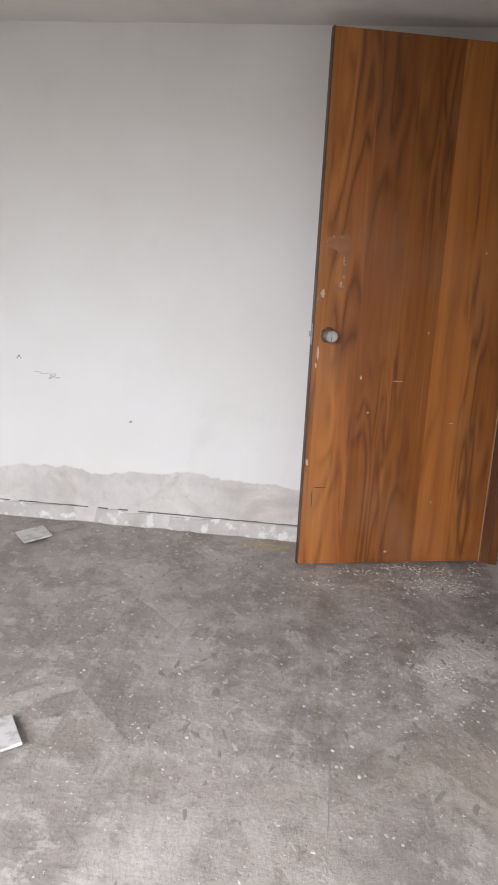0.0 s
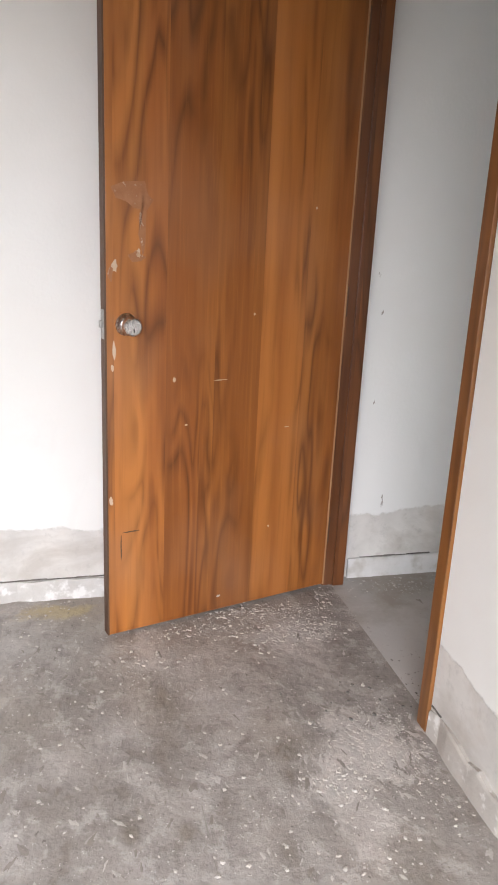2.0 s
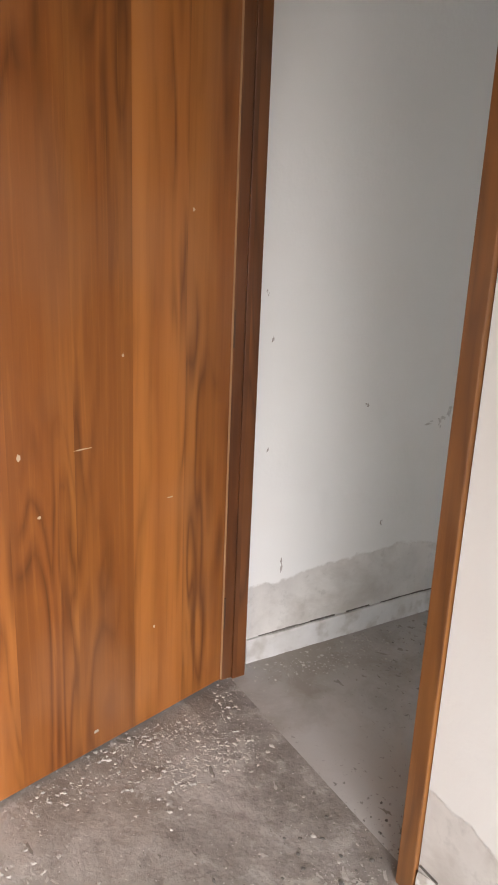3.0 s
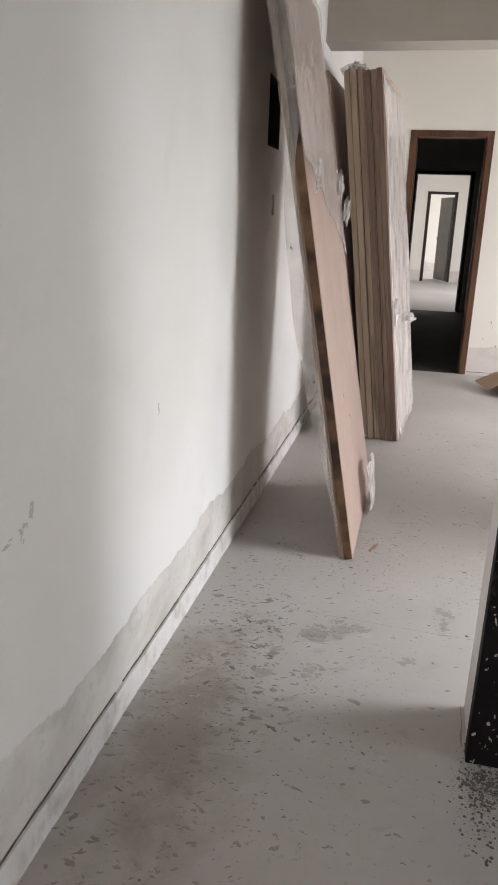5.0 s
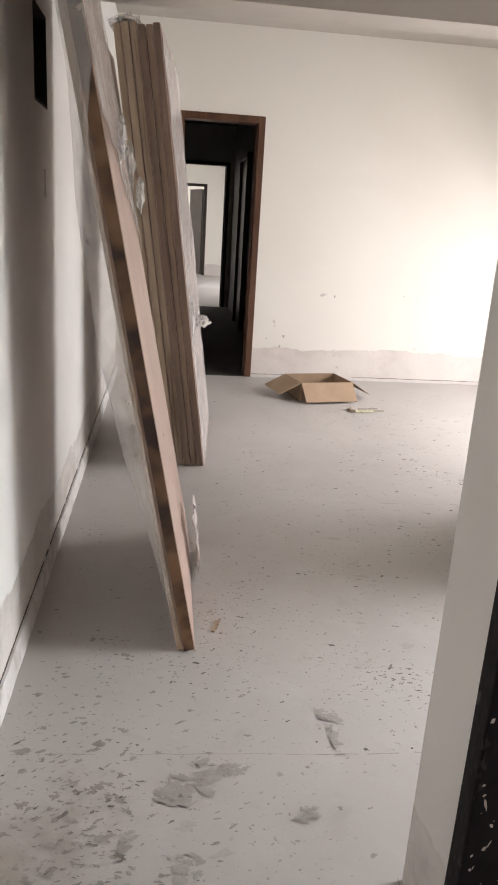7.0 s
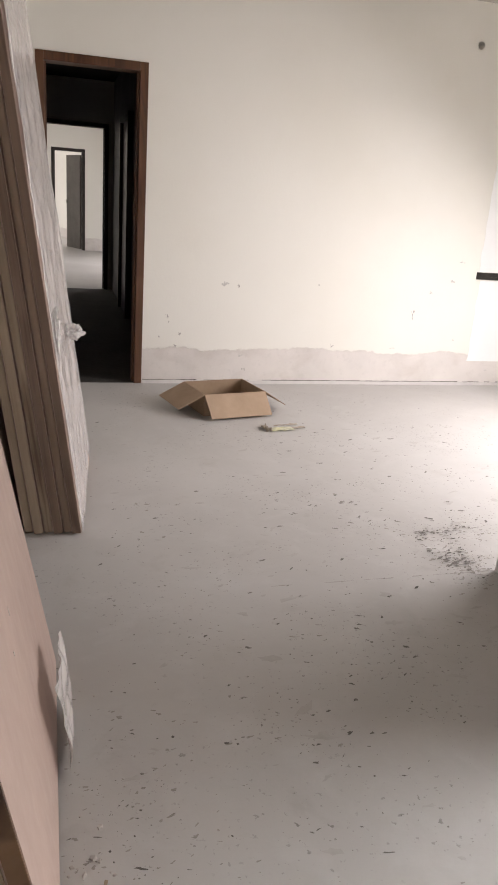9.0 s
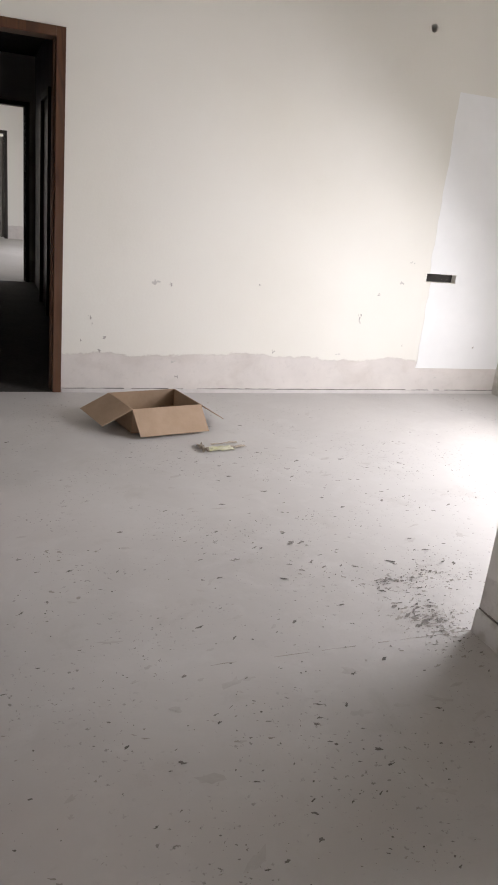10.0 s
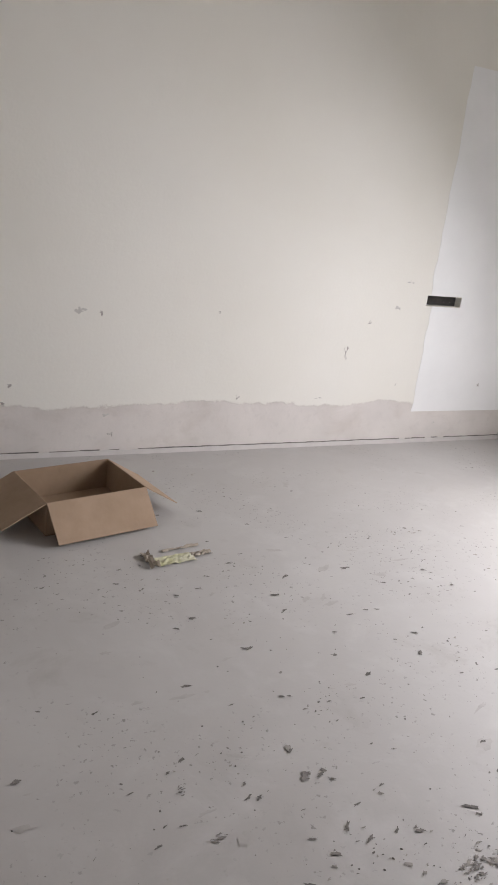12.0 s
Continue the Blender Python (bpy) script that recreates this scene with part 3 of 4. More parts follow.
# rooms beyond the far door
# passage gloom is in these colours; the right wall is a half-lit grey
structure("wall_dark_left", boxes((0.2, 0.32, 6.72, 11.75, 0, 2.6)), UNLITBLACK, "passage wall with the unlit gloom in its colour")
structure("wall_dark_right", boxes((1.36, 1.5, 6.72, 11.75, 0, 2.6)), plain("half_lit_passage_wall", (0.16, 0.155, 0.16), (0.11, 0.105, 0.11), 3, 0.6), "passage wall with the unlit gloom in its colour")
structure("ceiling_dark", boxes((0.2, 1.5, 6.72, 11.75, 2.6, 2.7)), UNLITBLACK, "passage ceiling with the unlit gloom in its colour")
structure("wall_next_flat", pierced("y", 11.75, 11.9, -1.2, 3.5, 0, 2.75, [(0.44, 1.245, 0, 2.05)]), CREAM, "pale wall with an open doorway")
structure("wall_beyond", pierced("y", 18.2, 18.35, -1.2, 3.5, 0, 2.75, [(0.60, 1.29, 0, 2.06)]), CREAM, "pale wall with a framed doorway far off")
structure("wall_end", boxes((-1.2, 3.5, 22.2, 22.35, 0, 2.75)), CREAM, "pale end wall of the last room")
structure("wall_flat_left", boxes((-1.35, -1.2, 11.75, 22.35, 0, 2.75)), CREAM, "pale side wall of the rooms beyond")
structure("wall_flat_right", pierced("x", 3.5, 3.65, 11.75, 22.35, 0, 2.75, [(13.8, 16.2, 0.5, 2.1), (19.6, 21.2, 0.5, 2.1)]), CREAM, "pale outer wall with window holes")
structure("ceiling_next_flat", boxes((-1.35, 3.65, 11.75, 22.35, 2.75, 2.85)), CEILING, "white-washed ceiling of the rooms beyond")
structure("ground", boxes((-400, 400, -400, 400, -0.6, -0.5)), plain("outside_earth", (0.22, 0.19, 0.15), (0.17, 0.16, 0.11), 0.3, 0.95), "bare dusty earth around the building")


# ---- door frames ----
def door_frame(name, label, axis, at, back, u0, u1, top, width, mat, stop=0.012, category="door frame"):
    """Two jambs and a head around an opening; axis 'y': the wall runs along x."""
    root = empty(name, label, category)

    def put(n, a0, a1, b0, b1, z0, z1):
        d = (a0, a1, b0, b1, z0, z1) if axis == "y" else (b0, b1, a0, a1, z0, z1)
        part(n, boxes(d, bevel=0.003), mat, root)

    put("jamb", u0, u0 + width, at, back, 0, top)
    put("jamb", u1 - width, u1, at, back, 0, top)
    put("head", u0 + width, u1 - width, at, back, top - width, top)
    mid = at + (back - at) * 0.45
    put("stop", u0 + width - 0.002, u0 + width + stop, mid, back - 0.002, 0.0, top - width)
    put("stop", u1 - width - stop, u1 - width + 0.002, mid, back - 0.002, 0.0, top - width)
    return root


hinge_frame = empty("door_frame", "brown varnished wooden door frame of the room", "door frame")
part("jamb", boxes((0.002, 0.056, -0.07, 0.018, 0, 2.215), bevel=0.003), JAMBWOOD, hinge_frame, "dark brown hinge jamb")
part("stop", boxes((0.056, 0.064, -0.028, 0.016, 0, 2.165), bevel=0.002), JAMBWOOD, hinge_frame, "dark brown door stop")
part("jamb", boxes((0.861, 0.908, -0.070, 0.062, 0, 2.215), bevel=0.003), ORANGE, hinge_frame, "orange-brown latch jamb with worn edge")
part("head", boxes((0.056, 0.861, -0.068, 0.03, 2.165, 2.215), bevel=0.003), JAMBWOOD, hinge_frame)
part("strike_plate", boxes((0.8585, 0.862, -0.062, -0.03, 0.965, 1.05), bevel=0.001), STEEL, hinge_frame, "dull steel strike plate")
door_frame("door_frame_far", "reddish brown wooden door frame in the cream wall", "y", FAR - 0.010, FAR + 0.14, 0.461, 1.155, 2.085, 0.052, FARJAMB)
door_frame("door_frame_beyond", "dark wooden door frame in the far room", "y", 18.19, 18.34, 0.60, 1.29, 2.06, 0.06, BLACKWOOD)
door_frame("door_frame_passage", "near-black door frame at the end of the dark passage", "y", 11.74, 11.91, 0.39, 1.295, 2.10, 0.05, BLACKWOOD)

black = empty("door_frame_black", "black-painted wooden door frame splashed with white paint", "door frame")
part("jamb", boxes((0.922, 1.022, 1.285, 1.332, 0, 2.11), bevel=0.004), BLACKFRAME, black, "black jamb splashed with white paint")
part("stop", boxes((1.022, 1.08, 1.298, 1.332, 0, 2.11), bevel=0.003), BLACKFRAME, black)
# unseen near jamb, set well back to let more side-room light through
part("jamb", boxes((0.922, 1.022, 0.281, 0.328, 0, 2.11), bevel=0.004), BLACKFRAME, black)
part("head", boxes((0.922, 1.022, 0.328, 1.285, 2.06, 2.11), bevel=0.004), BLACKFRAME, black)
rnd = random.Random(77)
splash = bmesh.new()
for k in range(150):
    sx, sz = rnd.uniform(0.93, 1.062), 1.35 * rnd.random() ** 1.3
    sy = 1.2845 if sx < 1.018 else 1.2975
    r = 0.0012 + 0.0045 * rnd.random() ** 4
    tall = rnd.choice((1.0, 1.0, 1.3, 4.0)) if r < 0.003 else 1.2
    lean_ = rnd.uniform(-0.3, 0.5)
    pts = [(r * rnd.uniform(0.6, 1.2) * math.cos(a), r * tall * rnd.uniform(0.7, 1.2) * math.sin(a)) for a in [6.2832 * i / 8 for i in range(8)]]
    splash.faces.new([splash.verts.new((sx + px + lean_ * pz, sy, sz + pz)) for px, pz in pts])
for sx, sz, rx, rz in ((0.962, 0.80, 0.016, 0.018), (0.955, 0.79, 0.01, 0.012), (0.972, 0.70, 0.010, 0.02), (1.0, 0.62, 0.003, 0.05), (0.99, 0.20, 0.003, 0.035), (1.035, 0.19, 0.003, 0.06), (0.985, 0.64, 0.018, 0.012)):
    pts = [(rx * rnd.uniform(0.3, 0.8) * math.cos(a), rz * rnd.uniform(0.3, 0.8) * math.sin(a)) for a in [6.2832 * i / 11 for i in range(11)]]
    splash.faces.new([splash.verts.new((sx + px, 1.2845 if sx < 1.018 else 1.2975, sz + pz)) for px, pz in pts])
tagged(part("paint_splash", splash, CHIP, black, "dried white paint splashes"), kind="stuff")

# door leaves standing in the unlit passage, coloured near black like its walls
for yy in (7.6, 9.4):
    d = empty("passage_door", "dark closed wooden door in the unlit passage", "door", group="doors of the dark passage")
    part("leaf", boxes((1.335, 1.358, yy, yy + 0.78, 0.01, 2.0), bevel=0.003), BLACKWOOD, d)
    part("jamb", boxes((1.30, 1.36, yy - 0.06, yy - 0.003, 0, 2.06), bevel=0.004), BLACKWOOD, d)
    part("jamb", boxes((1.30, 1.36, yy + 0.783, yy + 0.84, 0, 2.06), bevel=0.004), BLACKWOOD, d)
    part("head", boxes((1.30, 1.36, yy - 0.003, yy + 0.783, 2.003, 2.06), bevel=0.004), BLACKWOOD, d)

grey = empty("grey_door", "dark grey door leaf standing open in the last room", "door", pose(1.222, 18.39, 0, 0, 0, 112))
part("leaf", boxes((0, 0.70, 0, 0.04, 0.01, 1.95), bevel=0.003), GREYDOOR, grey)
part("handle", boxes((0.62, 0.65, 0.04, 0.08, 0.95, 1.03), bevel=0.004), STEEL, grey)
pale = empty("pale_door", "white door leaf with a dark knob in the last room", "door")
part("leaf", boxes((-0.10, 0.65, 21.0, 21.04, 0.01, 2.0), bevel=0.003), BRIGHTWHITE, pale)
kb = bmesh.new()
tube(kb, 0.03, 0.024, 0, 0.05, 14, Matrix.Translation((0.59, 21.0, 1.0)) @ Matrix.Rotation(radians(90), 4, "X"))
part("knob", kb, DARK, pale)


# ---- the open door leaf ----
def blob(rx, ry, seed, n=12, rough=0.35):
    rnd = random.Random(seed)
    return [(rx * (1 + rnd.uniform(-rough, rough)) * math.cos(6.2832 * i / n), ry * (1 + rnd.uniform(-rough, rough)) * math.sin(6.2832 * i / n)) for i in range(n)]


def flake(outline, thickness, m):
    """A thin flat flake with the given outline, in the plane z = 0 of m."""
    bm = bmesh.new()
    f = bm.faces.new([bm.verts.new((x, y, 0)) for x, y in outline])
    out = bmesh.ops.extrude_face_region(bm, geom=[f])
    bmesh.ops.translate(bm, verts=[g for g in out["geom"] if isinstance(g, bmesh.types.BMVert)], vec=(0, 0, thickness))
    bmesh.ops.transform(bm, matrix=m, verts=bm.verts[:])
    return bm


W = 0.851
leaf = empty("door_leaf", "varnished brown veneer door standing open, scratched near its knob", "door", pose(0.0615, -0.064, 0, 0, 0, math.degrees(math.atan2(-0.818, 0.2345))))
part("panel", boxes((0.006, W - 0.005, -0.035, 0.0, 0.012, 2.142), bevel=0.0015), VENEER, leaf)
part("lipping", boxes((W - 0.005, W, -0.036, 0.0005, 0.01, 2.144), bevel=0.001), LIPPING, leaf, "dark wooden edge lipping")
part("lipping", boxes((0.0, 0.006, -0.036, 0.0012, 0.01, 2.144), bevel=0.001), PALELIP, leaf, "pale wooden edge lipping")
FACE = Matrix.Rotation(radians(-90), 4, "X")   # flakes lie on the face that looks along +y
kb = bmesh.new()
tube(kb, 0.033, 0.030, 0, 0.006, 28)
tube(kb, 0.030, 0.016, 0.006, 0.012, 28)
tube(kb, 0.013, 0.013, 0.012, 0.03, 20)
bmesh.ops.transform(kb, matrix=Matrix.Translation((0.787, 0, 1.012)) @ FACE, verts=kb.verts[:])
rose = part("rose", kb, CHROME, leaf, "round chrome rose", True)
kb = bmesh.new()
for r0, r1, z0, z1 in ((0.018, 0.026, 0.026, 0.032), (0.026, 0.027, 0.032, 0.056), (0.027, 0.024, 0.056, 0.061), (0.024, 0.022, 0.061, 0.0625)):
    tube(kb, r0, r1, z0, z1, 28)
bmesh.ops.transform(kb, matrix=Matrix.Translation((0.787, 0, 1.012)) @ FACE, verts=kb.verts[:])
knob = part("knob", kb, CHROME, leaf, "worn chrome round knob")
part("keyhole", boxes((0.7855, 0.7885, 0.0622, 0.0632, 0.996, 1.009)), DARK, knob)
part("latch_plate", boxes((W - 0.001, W + 0.0015, -0.030, -0.006, 0.97, 1.055), bevel=0.0006), STEEL, leaf, "steel latch plate")
part("latch_bolt", boxes((W + 0.001, W + 0.011, -0.024, -0.012, 1.002, 1.024), bevel=0.003), STEEL, leaf, "steel latch bolt")
for zz in (0.23, 1.07, 1.91):
    part("hinge", boxes((-0.006, 0.0, -0.034, 0.003, zz - 0.05, zz + 0.05), bevel=0.001), LIPPING, leaf, "brown-painted steel hinge")
MARKS = [(0.725, 1.305, 0.060, 0.034, 11, RESIDUE), (0.700, 1.225, 0.012, 0.070, 12, RESIDUE), (0.718, 1.145, 0.022, 0.014, 29, RESIDUE), (0.792, 1.10, 0.008, 0.02, 30, RESIDUE), (0.706, 1.245, 0.0035, 0.022, 13, SCRATCH),
         (0.712, 1.155, 0.006, 0.012, 14, SCRATCH), (0.78, 1.12, 0.008, 0.016, 15, SCRATCH), (0.783, 0.895, 0.005, 0.026, 16, SCRATCH),
         (0.788, 0.845, 0.004, 0.010, 17, SCRATCH), (0.45, 0.79, 0.022, 0.0015, 18, SCRATCH), (0.60, 0.80, 0.005, 0.008, 19, SCRATCH),
         (0.34, 0.985, 0.003, 0.004, 20, SCRATCH), (0.14, 1.30, 0.004, 0.004, 21, SCRATCH), (0.56, 0.66, 0.004, 0.004, 22, SCRATCH),
         (0.765, 0.30, 0.002, 0.05, 23, LIPPING), (0.735, 0.345, 0.028, 0.002, 24, LIPPING), (0.795, 0.45, 0.006, 0.014, 25, SCRATCH),
         (0.43, 0.06, 0.006, 0.005, 26, CHIP), (0.25, 0.28, 0.003, 0.004, 27, SCRATCH), (0.20, 0.62, 0.012, 0.0015, 28, SCRATCH)]
for mx, mz, rx, rz, sd, mt in MARKS:
    part("scratch" if mt is not RESIDUE else "glue_mark", flake([(x, -y) for x, y in blob(rx, rz, sd)], 0.0006, Matrix.Translation((mx * 1.053, 0.0, mz * 1.05)) @ FACE), mt, leaf)


# ---- leaning door slabs ----
def lean_matrix(x, y, lean, turn):
    """Local -x runs along the slab's foot from its near corner, local y out of its face towards the room, z up the slab."""
    return Matrix.Translation((x, y, 0)) @ Matrix.Rotation(radians(turn - 90), 4, "Z") @ Matrix.Rotation(radians(lean), 4, "X")


def slab(name, label, m, width, height, t0, t1, face_mat, edge_mat, group, rise=0.0):
    """A flush door blank: two plywood skins on a solid lipped core. t0 to t1 behind the measured face."""
    root = empty(name, label, "door blank", m, group)
    part("core", boxes((-width, 0.0, -t1 + 0.0025, -t0 - 0.0025, rise, height), bevel=0.001), edge_mat, root, "sawn wooden core edge")
    part("skin", boxes((0.003 - width, -0.003, -t0 - 0.0025, -t0, rise + 0.001, height - 0.002), bevel=0.0008), face_mat, root)
    part("skin", boxes((0.003 - width, -0.003, -t1, -t1 + 0.0025, rise + 0.001, height - 0.002), bevel=0.0008), face_mat, root)
    return root


LEAN1 = math.degrees(math.atan(0.19))
M1 = lean_matrix(0.531, 2.358, LEAN1, 0)
G1 = "door blanks leaning on the wall"
slab("door_blank", "raw pink plywood flush door blank leaning on the wall", M1, 0.93, 2.24, 0.0, 0.037, PLY, EDGE, G1, 0.008)
slab("door_blank", "pale lipped flush door blank leaning behind another", M1 @ Matrix.Translation((-0.004, 0, 0)), 0.925, 2.24, 0.0375, 0.056, PLY, EDGE4, G1, 0.012)


def sheet(name, label, category, m, us, vs, depth, amp, seed, mat=None, slope=0.0):
    """A wrinkled plastic film over local x (us) and z (vs), depth in front of the face."""
    bm = bmesh.new()
    nu, nv = 26, 44
    grid = []
    for i in range(nu + 1):
        col = []
        for j in range(nv + 1):
            u = us[0] + (us[1] - us[0]) * i / nu
            v = vs[0] + (vs[1] - vs[0]) * j / nv
            v += slope * u * (1 - j / nv)
            p = Vector((u * 5.0, v * 3.0, seed))
            d = depth + amp * abs(noise.noise(p)) + amp * 0.6 * abs(noise.noise(p * 2.7))
            if j == 0:
                v += 0.07 * noise.noise(Vector((u * 7.0, seed, 1.3)))
            if i in (0, nu):
                u += 0.014 * noise.noise(Vector((v * 6.0, seed, 2.1)))
            col.append(bm.verts.new((u, d, v)))
        grid.append(col)
    for a, b in zip(grid, grid[1:]):
        for j in range(nv):
            bm.faces.new((a[j], b[j], b[j + 1], a[j + 1]))
    ob = thing(name, bm, mat or FILM, label, category, smooth=True)
    ob.matrix_world = m
    mod = ob.modifiers.new("thickness", "SOLIDIFY")
    mod.thickness = 0.0008
    return ob


film_front = sheet("plastic_film", "torn clear plastic film over the leaning door blank", "plastic film", M1, (-0.96, 0.03), (1.58, 2.26), 0.003, 0.012, 1.0, FILM, 0.42)


def film_curtain(m, z0, z1, back, bulge, seed):
    """Loose film that bows out behind the near edge of a leaning blank."""
    bm = bmesh.new()
    nu, nv = 14, 60
    grid = []
    for j in range(nv + 1):
        z = z0 + (z1 - z0) * j / nv
        f = min(1.0, (z - z0) / 1.56)
        wrap = min(1.0, max(0.0, (z - 1.50 + 0.05 * noise.noise(Vector((z * 5, seed, 0)))) / 0.18))
        deep = bulge * math.sin(math.pi * f ** 1.35) * (1 + 0.22 * noise.noise(Vector((z * 3.5, seed, 0.4)))) + 0.006
        row = []
        for i in range(nu + 1):
            u = i / nu
            y = -back + (0.012 + 0.048 * wrap) * (1 - u) - deep * u
            x = 0.004 + 0.012 * noise.noise(Vector((u * 3.0, z * 4.0, seed))) + 0.006 * noise.noise(Vector((u * 9.0, z * 11.0, seed))) - 0.05 * u * u * (1 - wrap) + 0.004 * wrap
            row.append(bm.verts.new((x, y, z)))
        grid.append(row)
    for a, b in zip(grid, grid[1:]):
        for i in range(nu):
            bm.faces.new((a[i], b[i], b[i + 1], a[i + 1]))
    ob = thing("plastic_film", bm, FILMLOOSE, "loose clear plastic film hanging behind the blanks", "plastic film", smooth=True)
    ob.matrix_world = m
    ob.modifiers.new("thickness", "SOLIDIFY").thickness = 0.0008
    return ob


film_curtain(M1, 0.10, 2.24, 0.056, 0.060, 3.0)
sheet("plastic_scrap", "crumpled clear plastic scrap at the blank's foot", "plastic film", lean_matrix(0.556, 2.84, 8, -3), (-0.24, 0.0), (0.004, 0.245), 0.0, 0.03, 4.0, FILMDUSTY)

M2 = lean_matrix(0.636, 4.125, math.degrees(math.atan(0.134)), -5)
G2 = "stacked door blanks leaning on the wall"
tt = 0.0
for i, (em, th) in enumerate(((EDGE3, 0.034), (EDGE2, 0.030), (EDGE3, 0.036), (EDGE4, 0.033), (EDGE4, 0.036), (EDGE4, 0.034))):
    slab("door_blank", "flush door blank in a leaning stack", M2 @ Matrix.Translation((-0.012 * (i % 2), 0, 0)), 0.86, 2.15 + 0.134 * (tt + th) - 0.006 * ((i * 7) % 3), tt, tt + th, PLY, em, G2, 0.002 + 0.134 * (tt + th))
    tt += th + 0.003
M3 = lean_matrix(0.405, 4.145, math.degrees(math.atan(0.165)), -2)
slab("door_blank", "dark-edged door blank at the back of the stack", M3, 0.84, 2.15, 0.0, 0.034, PLY, EDGE3, G2, 0.003)
slab("door_blank", "dark-edged door blank at the back of the stack", M3, 0.84, 2.13, 0.037, 0.070, PLY, EDGE3, G2, 0.009)
film_stack = sheet("plastic_film", "dusty white plastic film over the stack's front blank", "plastic film", M2, (-0.90, -0.02), (0.03, 2.12), 0.003, 0.009, 5.0, FILMDUSTY)
film_top = sheet("plastic_film", "bunched plastic film over the stack's top", "plastic film", M2 @ Matrix.Translation((0, 0, 2.165)) @ Matrix.Rotation(radians(90), 4, "X"), (-0.85, 0.0), (0.09, 0.24), 0.0, 0.035, 6.0)

def knot(film, place, size, seed):
    """A bunched twist of film, a part of its sheet."""
    bm = bmesh.new()
    bmesh.ops.create_icosphere(bm, subdivisions=4, radius=1.0)
    for v in bm.verts:
        k = 1 + 0.55 * noise.noise(v.co * 2.2 + Vector((seed, 0, 0))) + 0.35 * noise.noise(v.co * 5.5 + Vector((0, seed, 0)))
        v.co = Vector((v.co.x * size[0], v.co.y * size[1], v.co.z * size[2])) * k + Vector(place)
    bmesh.ops.transform(bm, matrix=film.matrix_world.inverted(), verts=bm.verts[:])
    return part("knot", bm, FILMTHICK, film, "bunched shiny plastic film", True)


bpy.context.view_layer.update()
knot(film_front, (0.262, 3.27, 1.46), (0.022, 0.03, 0.07), 1.0)
knot(film_front, (0.305, 3.29, 1.36), (0.015, 0.03, 0.05), 2.0)
knot(film_front, (0.29, 2.40, 1.47), (0.010, 0.03, 0.05), 3.0)
knot(film_stack, (0.545, 4.24, 0.77), (0.016, 0.06, 0.09), 4.0)
knot(film_stack, (0.625, 4.62, 0.72), (0.035, 0.04, 0.03), 5.0)
knot(film_top, (0.19, 4.40, 2.15), (0.05, 0.2, 0.03), 6.0)

splinter = thing("wood_splinter", boxes((-0.035, 0.035, -0.006, 0.006, 0.0, 0.006), (-0.02, 0.045, -0.011, -0.004, 0.003, 0.008), bevel=0.0015), EDGE4, "pale wood splinter lying on the floor", "splinter")
splinter.matrix_world = pose(0.60, 2.50, 0.001, 0, 0, 75)
for k, (cx, cz) in enumerate(((-0.30, 0.62), (-0.42, 0.50), (-0.36, 0.44), (-0.6, 0.9))):
    ob = thing("face_mark", flake(blob(0.004, 0.009, 300 + k, 9, 0.4), 0.0006, Matrix.Rotation(radians(-90), 4, "X")), SCUFF if k == 0 else CHIP, "small mark on the plywood face", "mark", "stuff", "marks on the plywood")
    ob.matrix_world = M1 @ Matrix.Translation((cx, 0.0002, cz))

# ---- carton ----
box = empty("carton", "open brown cardboard box with spread flaps", "cardboard box", pose(1.622, 5.94, 0, 0, 0, 12.5))
BW, BD, BH, T = 0.43, 0.348, 0.14, 0.004
part("bottom", boxes((-BW / 2, BW / 2, -BD / 2, BD / 2, 0.001, 0.006)), CARDSHADE, box)
part("side", boxes((-BW / 2, BW / 2, -BD / 2, -BD / 2 + T, 0.006, BH), bevel=0.001), CARD, box)
part("side", boxes((-BW / 2, BW / 2, BD / 2 - T, BD / 2, 0.006, BH), bevel=0.001), CARDSHADE, box)
part("side", boxes((-BW / 2, -BW / 2 + T, -BD / 2 + T, BD / 2 - T, 0.006, BH), bevel=0.001), CARD, box)
part("side", boxes((BW / 2 - T, BW / 2, -BD / 2 + T, BD / 2 - T, 0.006, BH), bevel=0.001), CARDSHADE, box)


def flap(length, depth, m, skew=0.012):
    bm = boxes((-length / 2, length / 2, 0, depth, -T, 0), bevel=0.0012)
    for v in bm.verts:
        k = v.co.y / depth
        v.co.x *= 1 - skew * k
        v.co.z -= 0.012 * k * k
    bmesh.ops.transform(bm, matrix=m, verts=bm.verts[:])
    return bm


part("flap", flap(BW, 0.17, Matrix.Translation((0, -BD / 2, BH)) @ Matrix.Rotation(radians(180), 4, "Z") @ Matrix.Rotation(radians(-42), 4, "X")), CARD, box)
part("flap", flap(BW, 0.15, Matrix.Translation((0, BD / 2, BH)) @ Matrix.Rotation(radians(-50), 4, "X")), CARD, box)
part("flap", flap(BD, 0.19, Matrix.Translation((-BW / 2, 0, BH)) @ Matrix.Rotation(radians(90), 4, "Z") @ Matrix.Rotation(radians(-22), 4, "X")), CARD, box)
part("flap", flap(BD, 0.19, Matrix.Translation((BW / 2, 0, BH)) @ Matrix.Rotation(radians(-90), 4, "Z") @ Matrix.Rotation(radians(-28), 4, "X")), CARD, box)

# ---- torn wrapper ----
trash = empty("wrapper", "torn yellowish packet wrapper lying on the floor", "wrapper", pose(1.893, 5.46, 0, 0, 0, 8))


